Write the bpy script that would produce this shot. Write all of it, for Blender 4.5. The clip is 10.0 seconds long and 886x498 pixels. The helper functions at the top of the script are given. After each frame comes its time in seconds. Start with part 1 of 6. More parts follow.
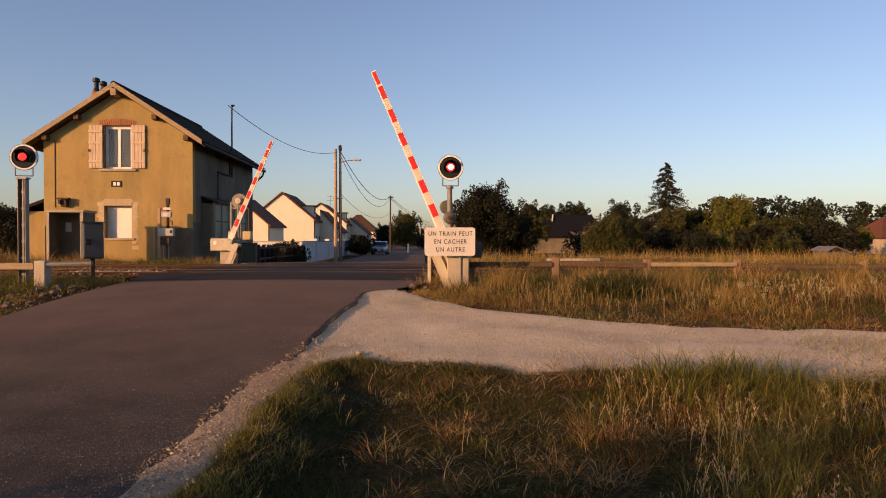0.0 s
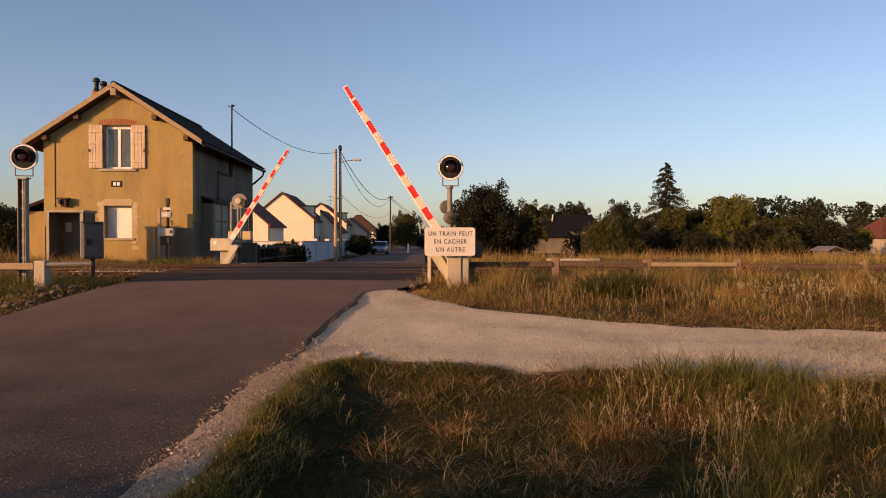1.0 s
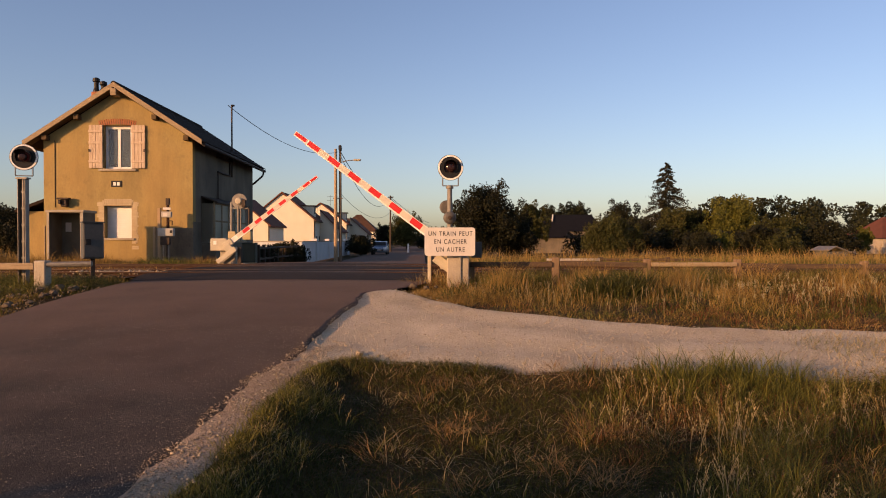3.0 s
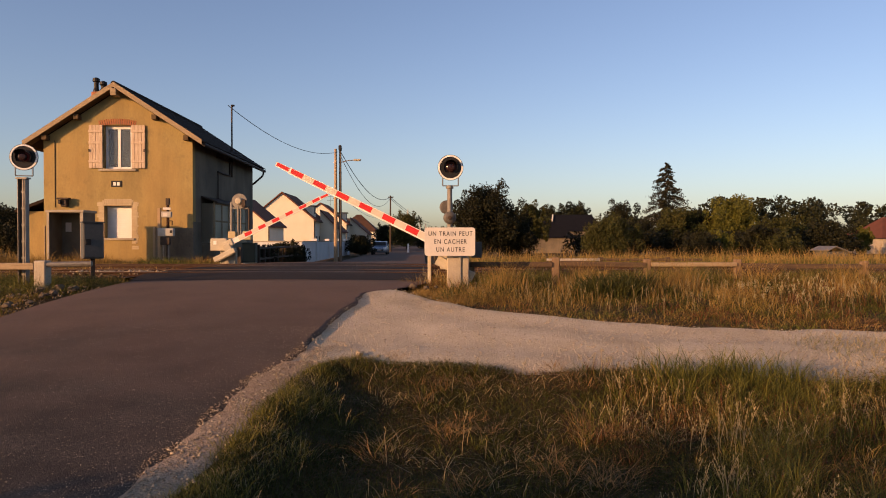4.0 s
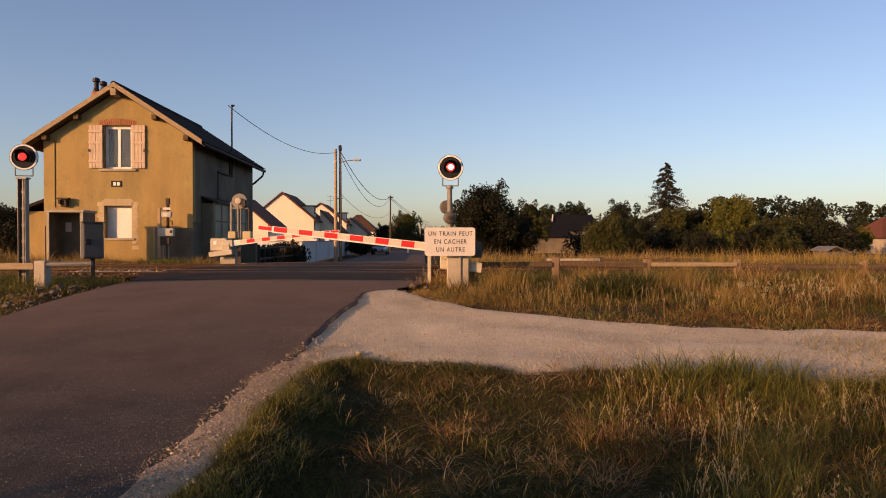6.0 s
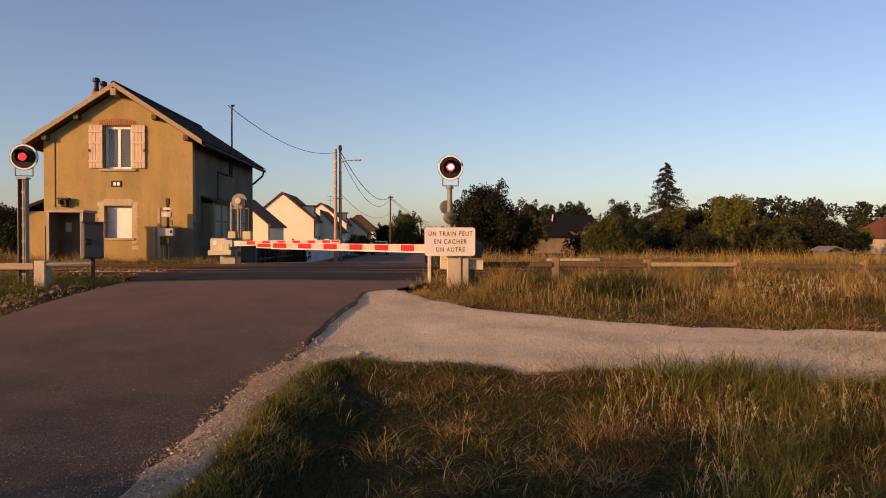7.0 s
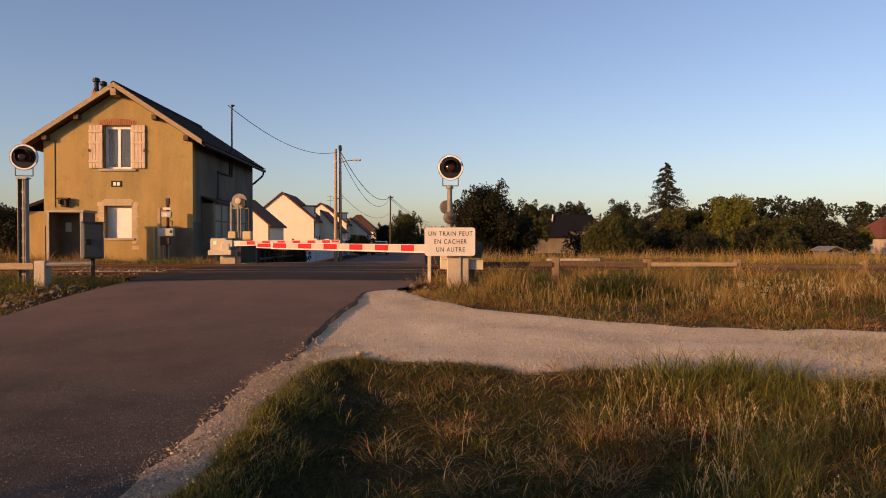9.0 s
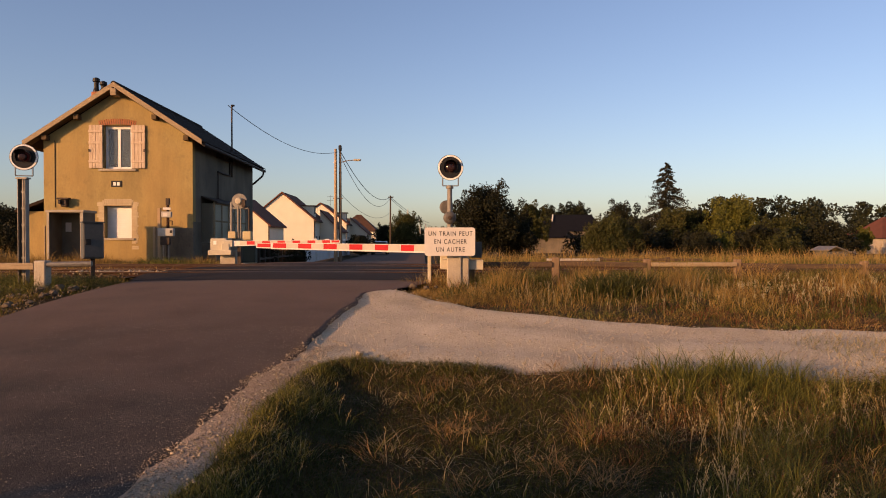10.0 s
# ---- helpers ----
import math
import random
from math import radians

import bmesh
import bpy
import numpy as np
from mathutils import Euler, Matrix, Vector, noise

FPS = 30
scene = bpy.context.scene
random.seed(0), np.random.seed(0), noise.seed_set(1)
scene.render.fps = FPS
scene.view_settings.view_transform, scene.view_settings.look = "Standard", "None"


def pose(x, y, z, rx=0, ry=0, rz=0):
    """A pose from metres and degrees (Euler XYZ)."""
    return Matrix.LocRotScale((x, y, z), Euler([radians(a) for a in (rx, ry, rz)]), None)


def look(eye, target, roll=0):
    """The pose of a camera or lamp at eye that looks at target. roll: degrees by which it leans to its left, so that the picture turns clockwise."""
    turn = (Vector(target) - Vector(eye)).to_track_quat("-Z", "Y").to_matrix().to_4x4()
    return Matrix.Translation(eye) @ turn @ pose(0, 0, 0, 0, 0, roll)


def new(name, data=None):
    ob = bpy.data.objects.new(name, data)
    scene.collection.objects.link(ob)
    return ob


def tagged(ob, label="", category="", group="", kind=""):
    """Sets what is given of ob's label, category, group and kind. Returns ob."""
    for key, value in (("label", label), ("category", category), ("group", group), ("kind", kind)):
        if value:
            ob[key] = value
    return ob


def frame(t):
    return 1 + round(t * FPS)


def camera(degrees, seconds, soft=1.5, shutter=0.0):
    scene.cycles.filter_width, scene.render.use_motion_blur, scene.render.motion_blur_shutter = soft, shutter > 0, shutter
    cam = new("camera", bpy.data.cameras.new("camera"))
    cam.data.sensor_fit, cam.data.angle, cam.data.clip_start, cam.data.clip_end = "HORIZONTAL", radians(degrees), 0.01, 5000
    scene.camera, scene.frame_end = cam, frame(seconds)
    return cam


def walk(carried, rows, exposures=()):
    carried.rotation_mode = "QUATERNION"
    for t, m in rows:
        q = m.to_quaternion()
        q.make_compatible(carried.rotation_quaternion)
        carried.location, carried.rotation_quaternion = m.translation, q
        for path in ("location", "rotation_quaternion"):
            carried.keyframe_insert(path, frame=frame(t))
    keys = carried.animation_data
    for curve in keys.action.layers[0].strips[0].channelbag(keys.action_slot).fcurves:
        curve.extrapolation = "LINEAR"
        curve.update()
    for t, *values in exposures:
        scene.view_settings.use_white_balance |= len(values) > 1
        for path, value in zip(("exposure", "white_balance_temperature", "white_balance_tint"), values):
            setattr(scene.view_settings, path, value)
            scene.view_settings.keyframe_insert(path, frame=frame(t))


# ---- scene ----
# Camera: held still beside the road, 1.55 m over the verge.
cam = camera(65, 10.0, soft=1.0)
EYE = look((0, 0, 1.55), (0, 100, 0.331))
walk(cam, [(0, EYE), (10, EYE)], exposures=[(0, 0.41, 7350, 30), (10, 0.41, 7350, 30)])

# World, sun
SUN_AZ, SUN_EL = 231.0, 10.0
world = bpy.data.worlds.new("world")
scene.world = world
world.use_nodes = True
wn = world.node_tree
sky = wn.nodes.new("ShaderNodeTexSky")
sky.sky_type = "NISHITA"
sky.sun_disc = False
sky.sun_elevation, sky.sun_rotation = radians(SUN_EL), radians(SUN_AZ)
sky.altitude, sky.air_density, sky.dust_density, sky.ozone_density = 100, 0.95, 1.25, 2.7
wn.links.new(sky.outputs[0], wn.nodes["Background"].inputs[0])
wn.nodes["Background"].inputs[1].default_value = 0.15
sun_data = bpy.data.lights.new("sun", "SUN")
sun_data.energy, sun_data.angle, sun_data.color = 4.5, radians(0.6), (1.0, 0.60, 0.27)
sun = new("sun", sun_data)
a = radians(SUN_AZ)
sun_way = Vector((math.sin(a) * math.cos(radians(SUN_EL)), math.cos(a) * math.cos(radians(SUN_EL)), math.sin(radians(SUN_EL))))
sun.matrix_world = look(sun_way * 60, (0, 0, 0))


# ---- materials ----
def mat(name, c1, c2=None, rough=0.8, metal=0.0, scale=3.0, fine=40.0, bump=0.15, island=0.0, random_ob=0.0, spec=0.22, emit=None, sheer=0.0, streak=None):
    """A surface of two tones mixed by coarse and fine noise, with fine relief. island: change per joined piece."""
    m = bpy.data.materials.new(name)
    m.use_nodes = True
    nt = m.node_tree
    b = nt.nodes["Principled BSDF"]
    b.inputs["Roughness"].default_value, b.inputs["Metallic"].default_value = rough, metal
    b.inputs["Specular IOR Level"].default_value = spec
    c2 = c2 or tuple(v * 0.7 for v in c1)
    tc = nt.nodes.new("ShaderNodeTexCoord")
    vec = tc.outputs["Object"]
    if streak:
        mp = nt.nodes.new("ShaderNodeMapping")
        mp.inputs["Scale"].default_value = streak
        nt.links.new(vec, mp.inputs[0])
        vec = mp.outputs[0]
    big, small = nt.nodes.new("ShaderNodeTexNoise"), nt.nodes.new("ShaderNodeTexNoise")
    for n, s, d in ((big, scale, 4), (small, fine, 3)):
        n.inputs["Scale"].default_value, n.inputs["Detail"].default_value = s, d
        nt.links.new(vec, n.inputs["Vector"])
    add = nt.nodes.new("ShaderNodeMath")
    add.operation = "MULTIPLY_ADD"
    nt.links.new(small.outputs[0], add.inputs[0])
    add.inputs[1].default_value = 0.6
    nt.links.new(big.outputs[0], add.inputs[2])
    last = add.outputs[0]
    for amount, sock in ((island, "Random Per Island"), (random_ob, "Random")):
        if amount:
            g = nt.nodes.new("ShaderNodeNewGeometry" if sock == "Random Per Island" else "ShaderNodeObjectInfo")
            ad = nt.nodes.new("ShaderNodeMath")
            ad.operation = "MULTIPLY_ADD"
            nt.links.new(g.outputs[sock], ad.inputs[0])
            ad.inputs[1].default_value = amount
            nt.links.new(last, ad.inputs[2])
            last = ad.outputs[0]
    rng = nt.nodes.new("ShaderNodeMapRange")
    extra = (island + random_ob)
    rng.inputs[1].default_value, rng.inputs[2].default_value = 0.5 + extra * 0.1, 1.1 + extra * 0.9
    nt.links.new(last, rng.inputs[0])
    mix = nt.nodes.new("ShaderNodeMix")
    mix.data_type = "RGBA"
    mix.inputs[6].default_value, mix.inputs[7].default_value = (*c1, 1), (*c2, 1)
    nt.links.new(rng.outputs[0], mix.inputs[0])
    nt.links.new(mix.outputs[2], b.inputs["Base Color"])
    if bump:
        bp = nt.nodes.new("ShaderNodeBump")
        bp.inputs["Strength"].default_value, bp.inputs["Distance"].default_value = bump, 0.02
        nt.links.new(small.outputs[0], bp.inputs["Height"])
        nt.links.new(bp.outputs[0], b.inputs["Normal"])
    if emit:
        b.inputs["Emission Color"].default_value, b.inputs["Emission Strength"].default_value = (*emit[0], 1), emit[1]
    if sheer:
        tr = nt.nodes.new("ShaderNodeBsdfTranslucent")
        nt.links.new(mix.outputs[2], tr.inputs[0])
        ms = nt.nodes.new("ShaderNodeMixShader")
        ms.inputs[0].default_value = sheer
        nt.links.new(b.outputs[0], ms.inputs[1])
        nt.links.new(tr.outputs[0], ms.inputs[2])
        nt.links.new(ms.outputs[0], nt.nodes["Material Output"].inputs[0])
    return m


M = {}
M["ochre"] = mat("ochre_render", (0.365, 0.272, 0.110), (0.26, 0.19, 0.08), 0.95, scale=1.3, fine=16, bump=0.2, streak=(1, 1, 0.6))


def weather(m, stain, patch, amount, scale):
    """Adds rain streaks and broad discoloured patches to a wall."""
    nt = m.node_tree
    b = nt.nodes["Principled BSDF"]
    tc = nt.nodes.new("ShaderNodeTexCoord")
    for col, sc, z, lo, hi, seed in ((patch, scale * 0.35, 0.8, 0.46, 0.66, 3.1), (stain, scale, 0.22, 0.47, 0.72, 9.4), (stain, scale * 3, 0.8, 0.58, 0.82, 1.7)):
        mp = nt.nodes.new("ShaderNodeMapping")
        mp.inputs["Scale"].default_value = (sc, sc, sc * z)
        mp.inputs["Location"].default_value = (seed, seed * 2, seed)
        no = nt.nodes.new("ShaderNodeTexNoise")
        no.inputs["Scale"].default_value, no.inputs["Detail"].default_value, no.inputs["Roughness"].default_value = 1.0, 6, 0.62
        rg = nt.nodes.new("ShaderNodeMapRange")
        rg.inputs[1].default_value, rg.inputs[2].default_value, rg.inputs[4].default_value = lo, hi, amount
        mx = nt.nodes.new("ShaderNodeMix")
        mx.data_type = "RGBA"
        mx.inputs[7].default_value = (*col, 1)
        src = b.inputs["Base Color"].links[0].from_socket
        nt.links.new(tc.outputs["Object"], mp.inputs[0])
        nt.links.new(mp.outputs[0], no.inputs["Vector"])
        nt.links.new(no.outputs[0], rg.inputs[0])
        nt.links.new(rg.outputs[0], mx.inputs[0])
        nt.links.new(src, mx.inputs[6])
        nt.links.new(mx.outputs[2], b.inputs["Base Color"])


weather(M["ochre"], (0.13, 0.10, 0.055), (0.35, 0.22, 0.082), 0.52, 1.1)
# Darkened wall render: the shade on these walls is put into its colour.
M["side"] = mat("shaded_side_render", (0.17, 0.14, 0.10), (0.10, 0.085, 0.065), 0.95, scale=0.8, fine=20, bump=0.3)
M["cement"] = mat("grey_cement_patch", (0.16, 0.13, 0.095), (0.09, 0.075, 0.06), 0.95, scale=1.5, fine=18, bump=0.4)
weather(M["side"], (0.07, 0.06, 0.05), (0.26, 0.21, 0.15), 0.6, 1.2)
weather(M["cement"], (0.05, 0.045, 0.035), (0.22, 0.18, 0.12), 0.6, 2.0)
M["brick_pale"] = mat("pale_brick", (0.50, 0.40, 0.25), (0.36, 0.27, 0.16), 0.9, scale=6, random_ob=0.4)
M["brick_red"] = mat("red_brick", (0.42, 0.16, 0.07), (0.30, 0.12, 0.06), 0.9, scale=6, random_ob=0.4)
M["roof"] = mat("dark_roof_tile", (0.040, 0.025, 0.018), (0.018, 0.013, 0.010), 0.9, scale=2, random_ob=0.5, island=0.2, spec=0.1)
M["roof_red"] = mat("red_brown_roof_tile", (0.17, 0.062, 0.036), (0.105, 0.040, 0.024), 0.9, scale=1, island=0.2)
M["roof_brown"] = mat("brown_roof_tile", (0.085, 0.042, 0.027), (0.055, 0.028, 0.018), 0.9, scale=1, island=0.2)
M["roof_orange"] = mat("orange_roof_tile", (0.14, 0.050, 0.028), (0.09, 0.034, 0.02), 0.8, scale=1, island=0.2)
M["slate"] = mat("dark_slate_roof", (0.013, 0.012, 0.013), (0.008, 0.008, 0.009), 0.85, scale=1.5, spec=0.1)
M["board"] = mat("weathered_board", (0.38, 0.285, 0.175), (0.23, 0.17, 0.105), 0.85, scale=3, fine=30, streak=(1, 1, 6))
M["shutter"] = mat("faded_pinkish_wood", (0.60, 0.48, 0.36), (0.40, 0.29, 0.20), 0.85, scale=2.5, fine=30, streak=(8, 1, 1))
M["white"] = mat("white_paint", (0.78, 0.77, 0.74), (0.66, 0.64, 0.60), 0.5, scale=2, bump=0.03)
M["house_white"] = mat("cream_render", (0.74, 0.66, 0.52), (0.66, 0.58, 0.45), 0.95, scale=0.7, bump=0.1)
M["wall_white"] = mat("garden_wall_render", (0.62, 0.62, 0.62), (0.50, 0.50, 0.50), 0.95, scale=0.8, bump=0.1)
M["concrete"] = mat("concrete", (0.42, 0.36, 0.27), (0.28, 0.24, 0.19), 0.95, scale=3, fine=35, bump=0.35)
M["plastic"] = mat("beige_casing", (0.50, 0.44, 0.33), (0.40, 0.35, 0.26), 0.6, scale=4, bump=0.05)
M["yellow"] = mat("yellowish_casing", (0.50, 0.40, 0.22), (0.40, 0.31, 0.17), 0.6, scale=4, bump=0.05)
M["galv"] = mat("galvanised_steel", (0.23, 0.21, 0.185), (0.14, 0.128, 0.112), 0.5, 0.3, scale=8, bump=0.05)
M["bell_grey"] = mat("dull_bell_metal", (0.13, 0.115, 0.10), (0.08, 0.07, 0.06), 0.6, 0.3, scale=8, bump=0.05)
M["grey_box"] = mat("grey_green_cabinet", (0.085, 0.088, 0.086), (0.055, 0.057, 0.056), 0.55, scale=4, bump=0.05)
M["cabinet_green"] = mat("dark_green_cabinet", (0.030, 0.040, 0.032), (0.020, 0.027, 0.022), 0.55, scale=4, bump=0.05)
M["box_grey"] = mat("grey_switch_box", (0.40, 0.385, 0.35), (0.30, 0.28, 0.25), 0.6, scale=5, bump=0.05)
M["booth"] = mat("booth_panel", (0.15, 0.13, 0.095), (0.09, 0.078, 0.06), 0.8, scale=3, bump=0.2)
M["black"] = mat("black_paint", (0.012, 0.012, 0.013), (0.02, 0.018, 0.017), 0.5, scale=8, bump=0.03)
M["iron"] = mat("dark_iron", (0.035, 0.028, 0.024), (0.07, 0.042, 0.027), 0.7, 0.05, scale=9)
M["rust"] = mat("rusty_rail", (0.06, 0.029, 0.017), (0.035, 0.018, 0.012), 0.9, 0.0, scale=8, bump=0.2)
M["rail_top"] = mat("worn_rail_head", (0.15, 0.11, 0.08), (0.09, 0.066, 0.05), 0.5, 0.4, scale=8, bump=0.02)
M["sign"] = mat("sign_enamel", (0.58, 0.54, 0.49), (0.50, 0.455, 0.41), 0.5, scale=4, bump=0.02)
M["ink"] = mat("black_lettering", (0.02, 0.02, 0.022), None, 0.6, bump=0)
M["beam_white"] = mat("beam_white", (0.78, 0.75, 0.68), (0.66, 0.61, 0.53), 0.45, scale=3, bump=0.02)
M["beam_cream"] = mat("beam_cream", (0.60, 0.54, 0.44), (0.52, 0.46, 0.37), 0.5, scale=3, bump=0.02)
M["beam_red"] = mat("beam_red_film", (0.62, 0.035, 0.035), (0.50, 0.03, 0.03), 0.4, scale=4, bump=0.02)
M["glow"] = mat("lit_red_lens", (0.6, 0.02, 0.02), None, 0.3, emit=((1.0, 0.05, 0.04), 0.9), bump=0)
M["core"] = mat("lit_lens_core", (0.9, 0.5, 0.45), None, 0.3, emit=((1.0, 0.55, 0.50), 1.6), bump=0)
M["lens_dark"] = mat("unlit_lens", (0.03, 0.012, 0.010), (0.02, 0.01, 0.01), 0.2, bump=0)
M["pole_wood"] = mat("pole_wood", (0.42, 0.29, 0.17), (0.26, 0.18, 0.11), 0.9, scale=2, fine=25, streak=(6, 6, 0.5))
M["pole_dark"] = mat("dark_pole_wood", (0.22, 0.155, 0.10), (0.12, 0.085, 0.06), 0.9, scale=2, fine=25, streak=(6, 6, 0.5))
M["pole_concrete"] = mat("pole_concrete", (0.46, 0.41, 0.34), (0.36, 0.32, 0.26), 0.9, scale=3)
M["rail_wood"] = mat("grey_brown_timber", (0.125, 0.080, 0.048), (0.065, 0.045, 0.03), 0.9, scale=3, fine=25, streak=(0.6, 6, 6))
M["car"] = mat("silver_blue_car_paint", (0.30, 0.36, 0.42), (0.26, 0.31, 0.37), 0.25, 0.5, bump=0)
M["tyre"] = mat("tyre_rubber", (0.02, 0.02, 0.02), None, 0.85)
M["bark"] = mat("bark", (0.09, 0.065, 0.045), (0.05, 0.037, 0.027), 0.95, scale=5, bump=0.5)


def glass(name, tint, rough=0.05):
    m = bpy.data.materials.new(name)
    m.use_nodes = True
    b = m.node_tree.nodes["Principled BSDF"]
    b.inputs["Base Color"].default_value = (*tint, 1)
    b.inputs["Roughness"].default_value = rough
    b.inputs["Transmission Weight"].default_value = 0.75
    b.inputs["IOR"].default_value = 1.45
    return m


M["glass"] = glass("window_glass", (0.22, 0.25, 0.27))
M["dust_toned"] = glass("dusty_glass", (0.42, 0.38, 0.28), 0.45)
M["leaf"] = mat("tree_leaf", (0.030, 0.040, 0.010), (0.080, 0.072, 0.017), 0.65, scale=0.5, fine=8, island=0.7, sheer=0.25, bump=0)
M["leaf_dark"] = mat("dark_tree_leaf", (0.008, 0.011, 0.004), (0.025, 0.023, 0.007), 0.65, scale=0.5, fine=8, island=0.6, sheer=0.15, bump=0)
M["leaf_gold"] = mat("yellowing_leaf", (0.062, 0.070, 0.011), (0.155, 0.142, 0.022), 0.65, scale=0.5, fine=8, island=0.7, sheer=0.25, bump=0)
M["needle"] = mat("spruce_needle", (0.010, 0.014, 0.008), (0.030, 0.026, 0.012), 0.7, scale=0.6, fine=8, island=0.6, sheer=0.1, bump=0)
M["far_leaf"] = mat("far_leaf", (0.012, 0.017, 0.008), (0.032, 0.034, 0.012), 0.7, scale=0.12, fine=3, island=0.6, sheer=0.15, bump=0)
M["grass_green"] = mat("green_grass", (0.020, 0.038, 0.006), (0.19, 0.175, 0.036), 0.6, scale=0.7, fine=5, island=0.9, sheer=0.3, bump=0)
M["grass_sod"] = mat("dark_sod", (0.010, 0.021, 0.003), (0.085, 0.080, 0.016), 0.65, scale=0.9, fine=6, island=0.9, sheer=0.25, bump=0)
M["soffit"] = mat("dark_soffit_wood", (0.13, 0.085, 0.045), (0.075, 0.05, 0.028), 0.9, scale=3, streak=(1, 1, 6))
M["grass_dry"] = mat("dry_grass", (0.075, 0.062, 0.015), (0.44, 0.285, 0.080), 0.65, scale=0.5, fine=5, island=0.9, sheer=0.3, bump=0)
M["grass_gold"] = mat("golden_grass", (0.15, 0.105, 0.028), (0.42, 0.26, 0.08), 0.65, scale=0.4, fine=5, island=0.8, sheer=0.3, bump=0)
M["grass_thatch"] = mat("dead_thatch", (0.050, 0.036, 0.014), (0.13, 0.078, 0.028), 0.7, scale=0.9, fine=6, island=0.9, sheer=0.2, bump=0)
M["grass_rim"] = mat("yellow_green_grass", (0.060, 0.075, 0.012), (0.23, 0.19, 0.045), 0.6, scale=1.2, fine=6, island=0.9, sheer=0.3, bump=0)
M["hay"] = mat("cut_hay", (0.36, 0.22, 0.085), (0.16, 0.085, 0.032), 0.65, scale=2, island=0.8, sheer=0.2, bump=0)
M["straw"] = mat("straw", (0.42, 0.34, 0.18), (0.20, 0.15, 0.07), 0.65, scale=2, island=0.7, sheer=0.2, bump=0)
M["flower"] = mat("white_umbels", (0.50, 0.44, 0.28), (0.28, 0.24, 0.10), 0.7, island=0.6, sheer=0.2, bump=0)
M["pebble"] = mat("pale_limestone_pebble", (0.46, 0.38, 0.27), (0.24, 0.19, 0.13), 0.9, scale=6, island=0.8, bump=0.2)
M["pebble_tan"] = mat("tan_gravel", (0.29, 0.22, 0.15), (0.13, 0.10, 0.07), 0.9, scale=6, island=0.8, bump=0.2)
M["post_wood"] = mat("weathered_post_wood", (0.26, 0.165, 0.095), (0.15, 0.10, 0.06), 0.9, scale=3, fine=25, streak=(6, 6, 0.6))
M["rubble"] = mat("brownish_rubble", (0.20, 0.15, 0.10), (0.09, 0.07, 0.05), 0.95, scale=6, island=0.8, bump=0.3)
M["grass_rust"] = mat("rust_red_grass", (0.085, 0.040, 0.018), (0.21, 0.085, 0.032), 0.65, scale=0.5, fine=5, island=0.9, sheer=0.3, bump=0)
M["ballast"] = mat("rusty_ballast", (0.19, 0.125, 0.085), (0.07, 0.045, 0.032), 0.9, scale=6, island=0.8, bump=0.2)


# ---- mesh helpers ----
def part(name, bm, material, parent, label="", kind="", smooth=False):
    """One bmesh as one mesh object under a thing or a part."""
    me = bpy.data.meshes.new(name)
    bmesh.ops.recalc_face_normals(bm, faces=bm.faces)
    if smooth:
        for f in bm.faces:
            f.smooth = True
    bm.to_mesh(me)
    bm.free()
    me.materials.append(material if not isinstance(material, str) else M[material])
    ob = new(name, me)
    ob.parent = parent
    return tagged(ob, label, kind=kind)


def thing(name, label, category, x=0, y=0, z=0, rz=0, group="", kind=""):
    ob = new(name)
    ob.empty_display_size = 0.2
    ob.matrix_basis = pose(x, y, z, 0, 0, rz)
    return tagged(ob, label, category, group, kind)


def mesh_thing(name, bm, material, label, category, group="", kind="", m=None, smooth=False):
    ob = part(name, bm, material, None, label, kind, smooth)
    if m is not None:
        ob.matrix_basis = m
    return tagged(ob, category=category, group=group)


def B():
    return bmesh.new()


def box(bm, x0, x1, y0, y1, z0, z1, bevel=0.0, m=None):
    g = bmesh.ops.create_cube(bm, size=1)
    vs = g["verts"]
    for v in vs:
        v.co = Vector((x0 + (v.co.x + 0.5) * (x1 - x0), y0 + (v.co.y + 0.5) * (y1 - y0), z0 + (v.co.z + 0.5) * (z1 - z0)))
        if m is not None:
            v.co = m @ v.co
    if bevel:
        es = list({e for v in vs for e in v.link_edges})
        bmesh.ops.bevel(bm, geom=es, offset=bevel, segments=1, affect="EDGES")
    return bm


def rod(bm, p0, p1, r0, r1=None, seg=10):
    """A round bar from p0 to p1, tapered where r1 is given."""
    p0, p1 = Vector(p0), Vector(p1)
    r1 = r0 if r1 is None else r1
    turn = (p1 - p0).to_track_quat("Z", "Y").to_matrix()
    rings = []
    for p, r in ((p0, r0), (p1, r1)):
        rings.append([bm.verts.new(p + turn @ Vector((r * math.cos(i * math.tau / seg), r * math.sin(i * math.tau / seg), 0))) for i in range(seg)])
    for i in range(seg):
        j = (i + 1) % seg
        bm.faces.new((rings[0][i], rings[0][j], rings[1][j], rings[1][i]))
    bm.faces.new(rings[0][::-1])
    bm.faces.new(rings[1])
    return bm


def pipe(bm, pts, r, seg=6):
    for p, q in zip(pts, pts[1:]):
        rod(bm, p, q, r, r, seg)
    return bm


def turned(bm, profile, seg=28, axis="Y"):
    """A lathe shape; profile is rows of (along the axis, radius)."""
    rings = []
    for a_, r in profile:
        ring = []
        for i in range(seg):
            c, s = r * math.cos(i * math.tau / seg), r * math.sin(i * math.tau / seg)
            ring.append(bm.verts.new((c, a_, s) if axis == "Y" else (c, s, a_)))
        rings.append(ring)
    for r0, r1 in zip(rings, rings[1:]):
        for i in range(seg):
            j = (i + 1) % seg
            bm.faces.new((r0[i], r0[j], r1[j], r1[i]))
    for ring in (rings[0], rings[-1]):
        bm.faces.new(ring)
    return bm


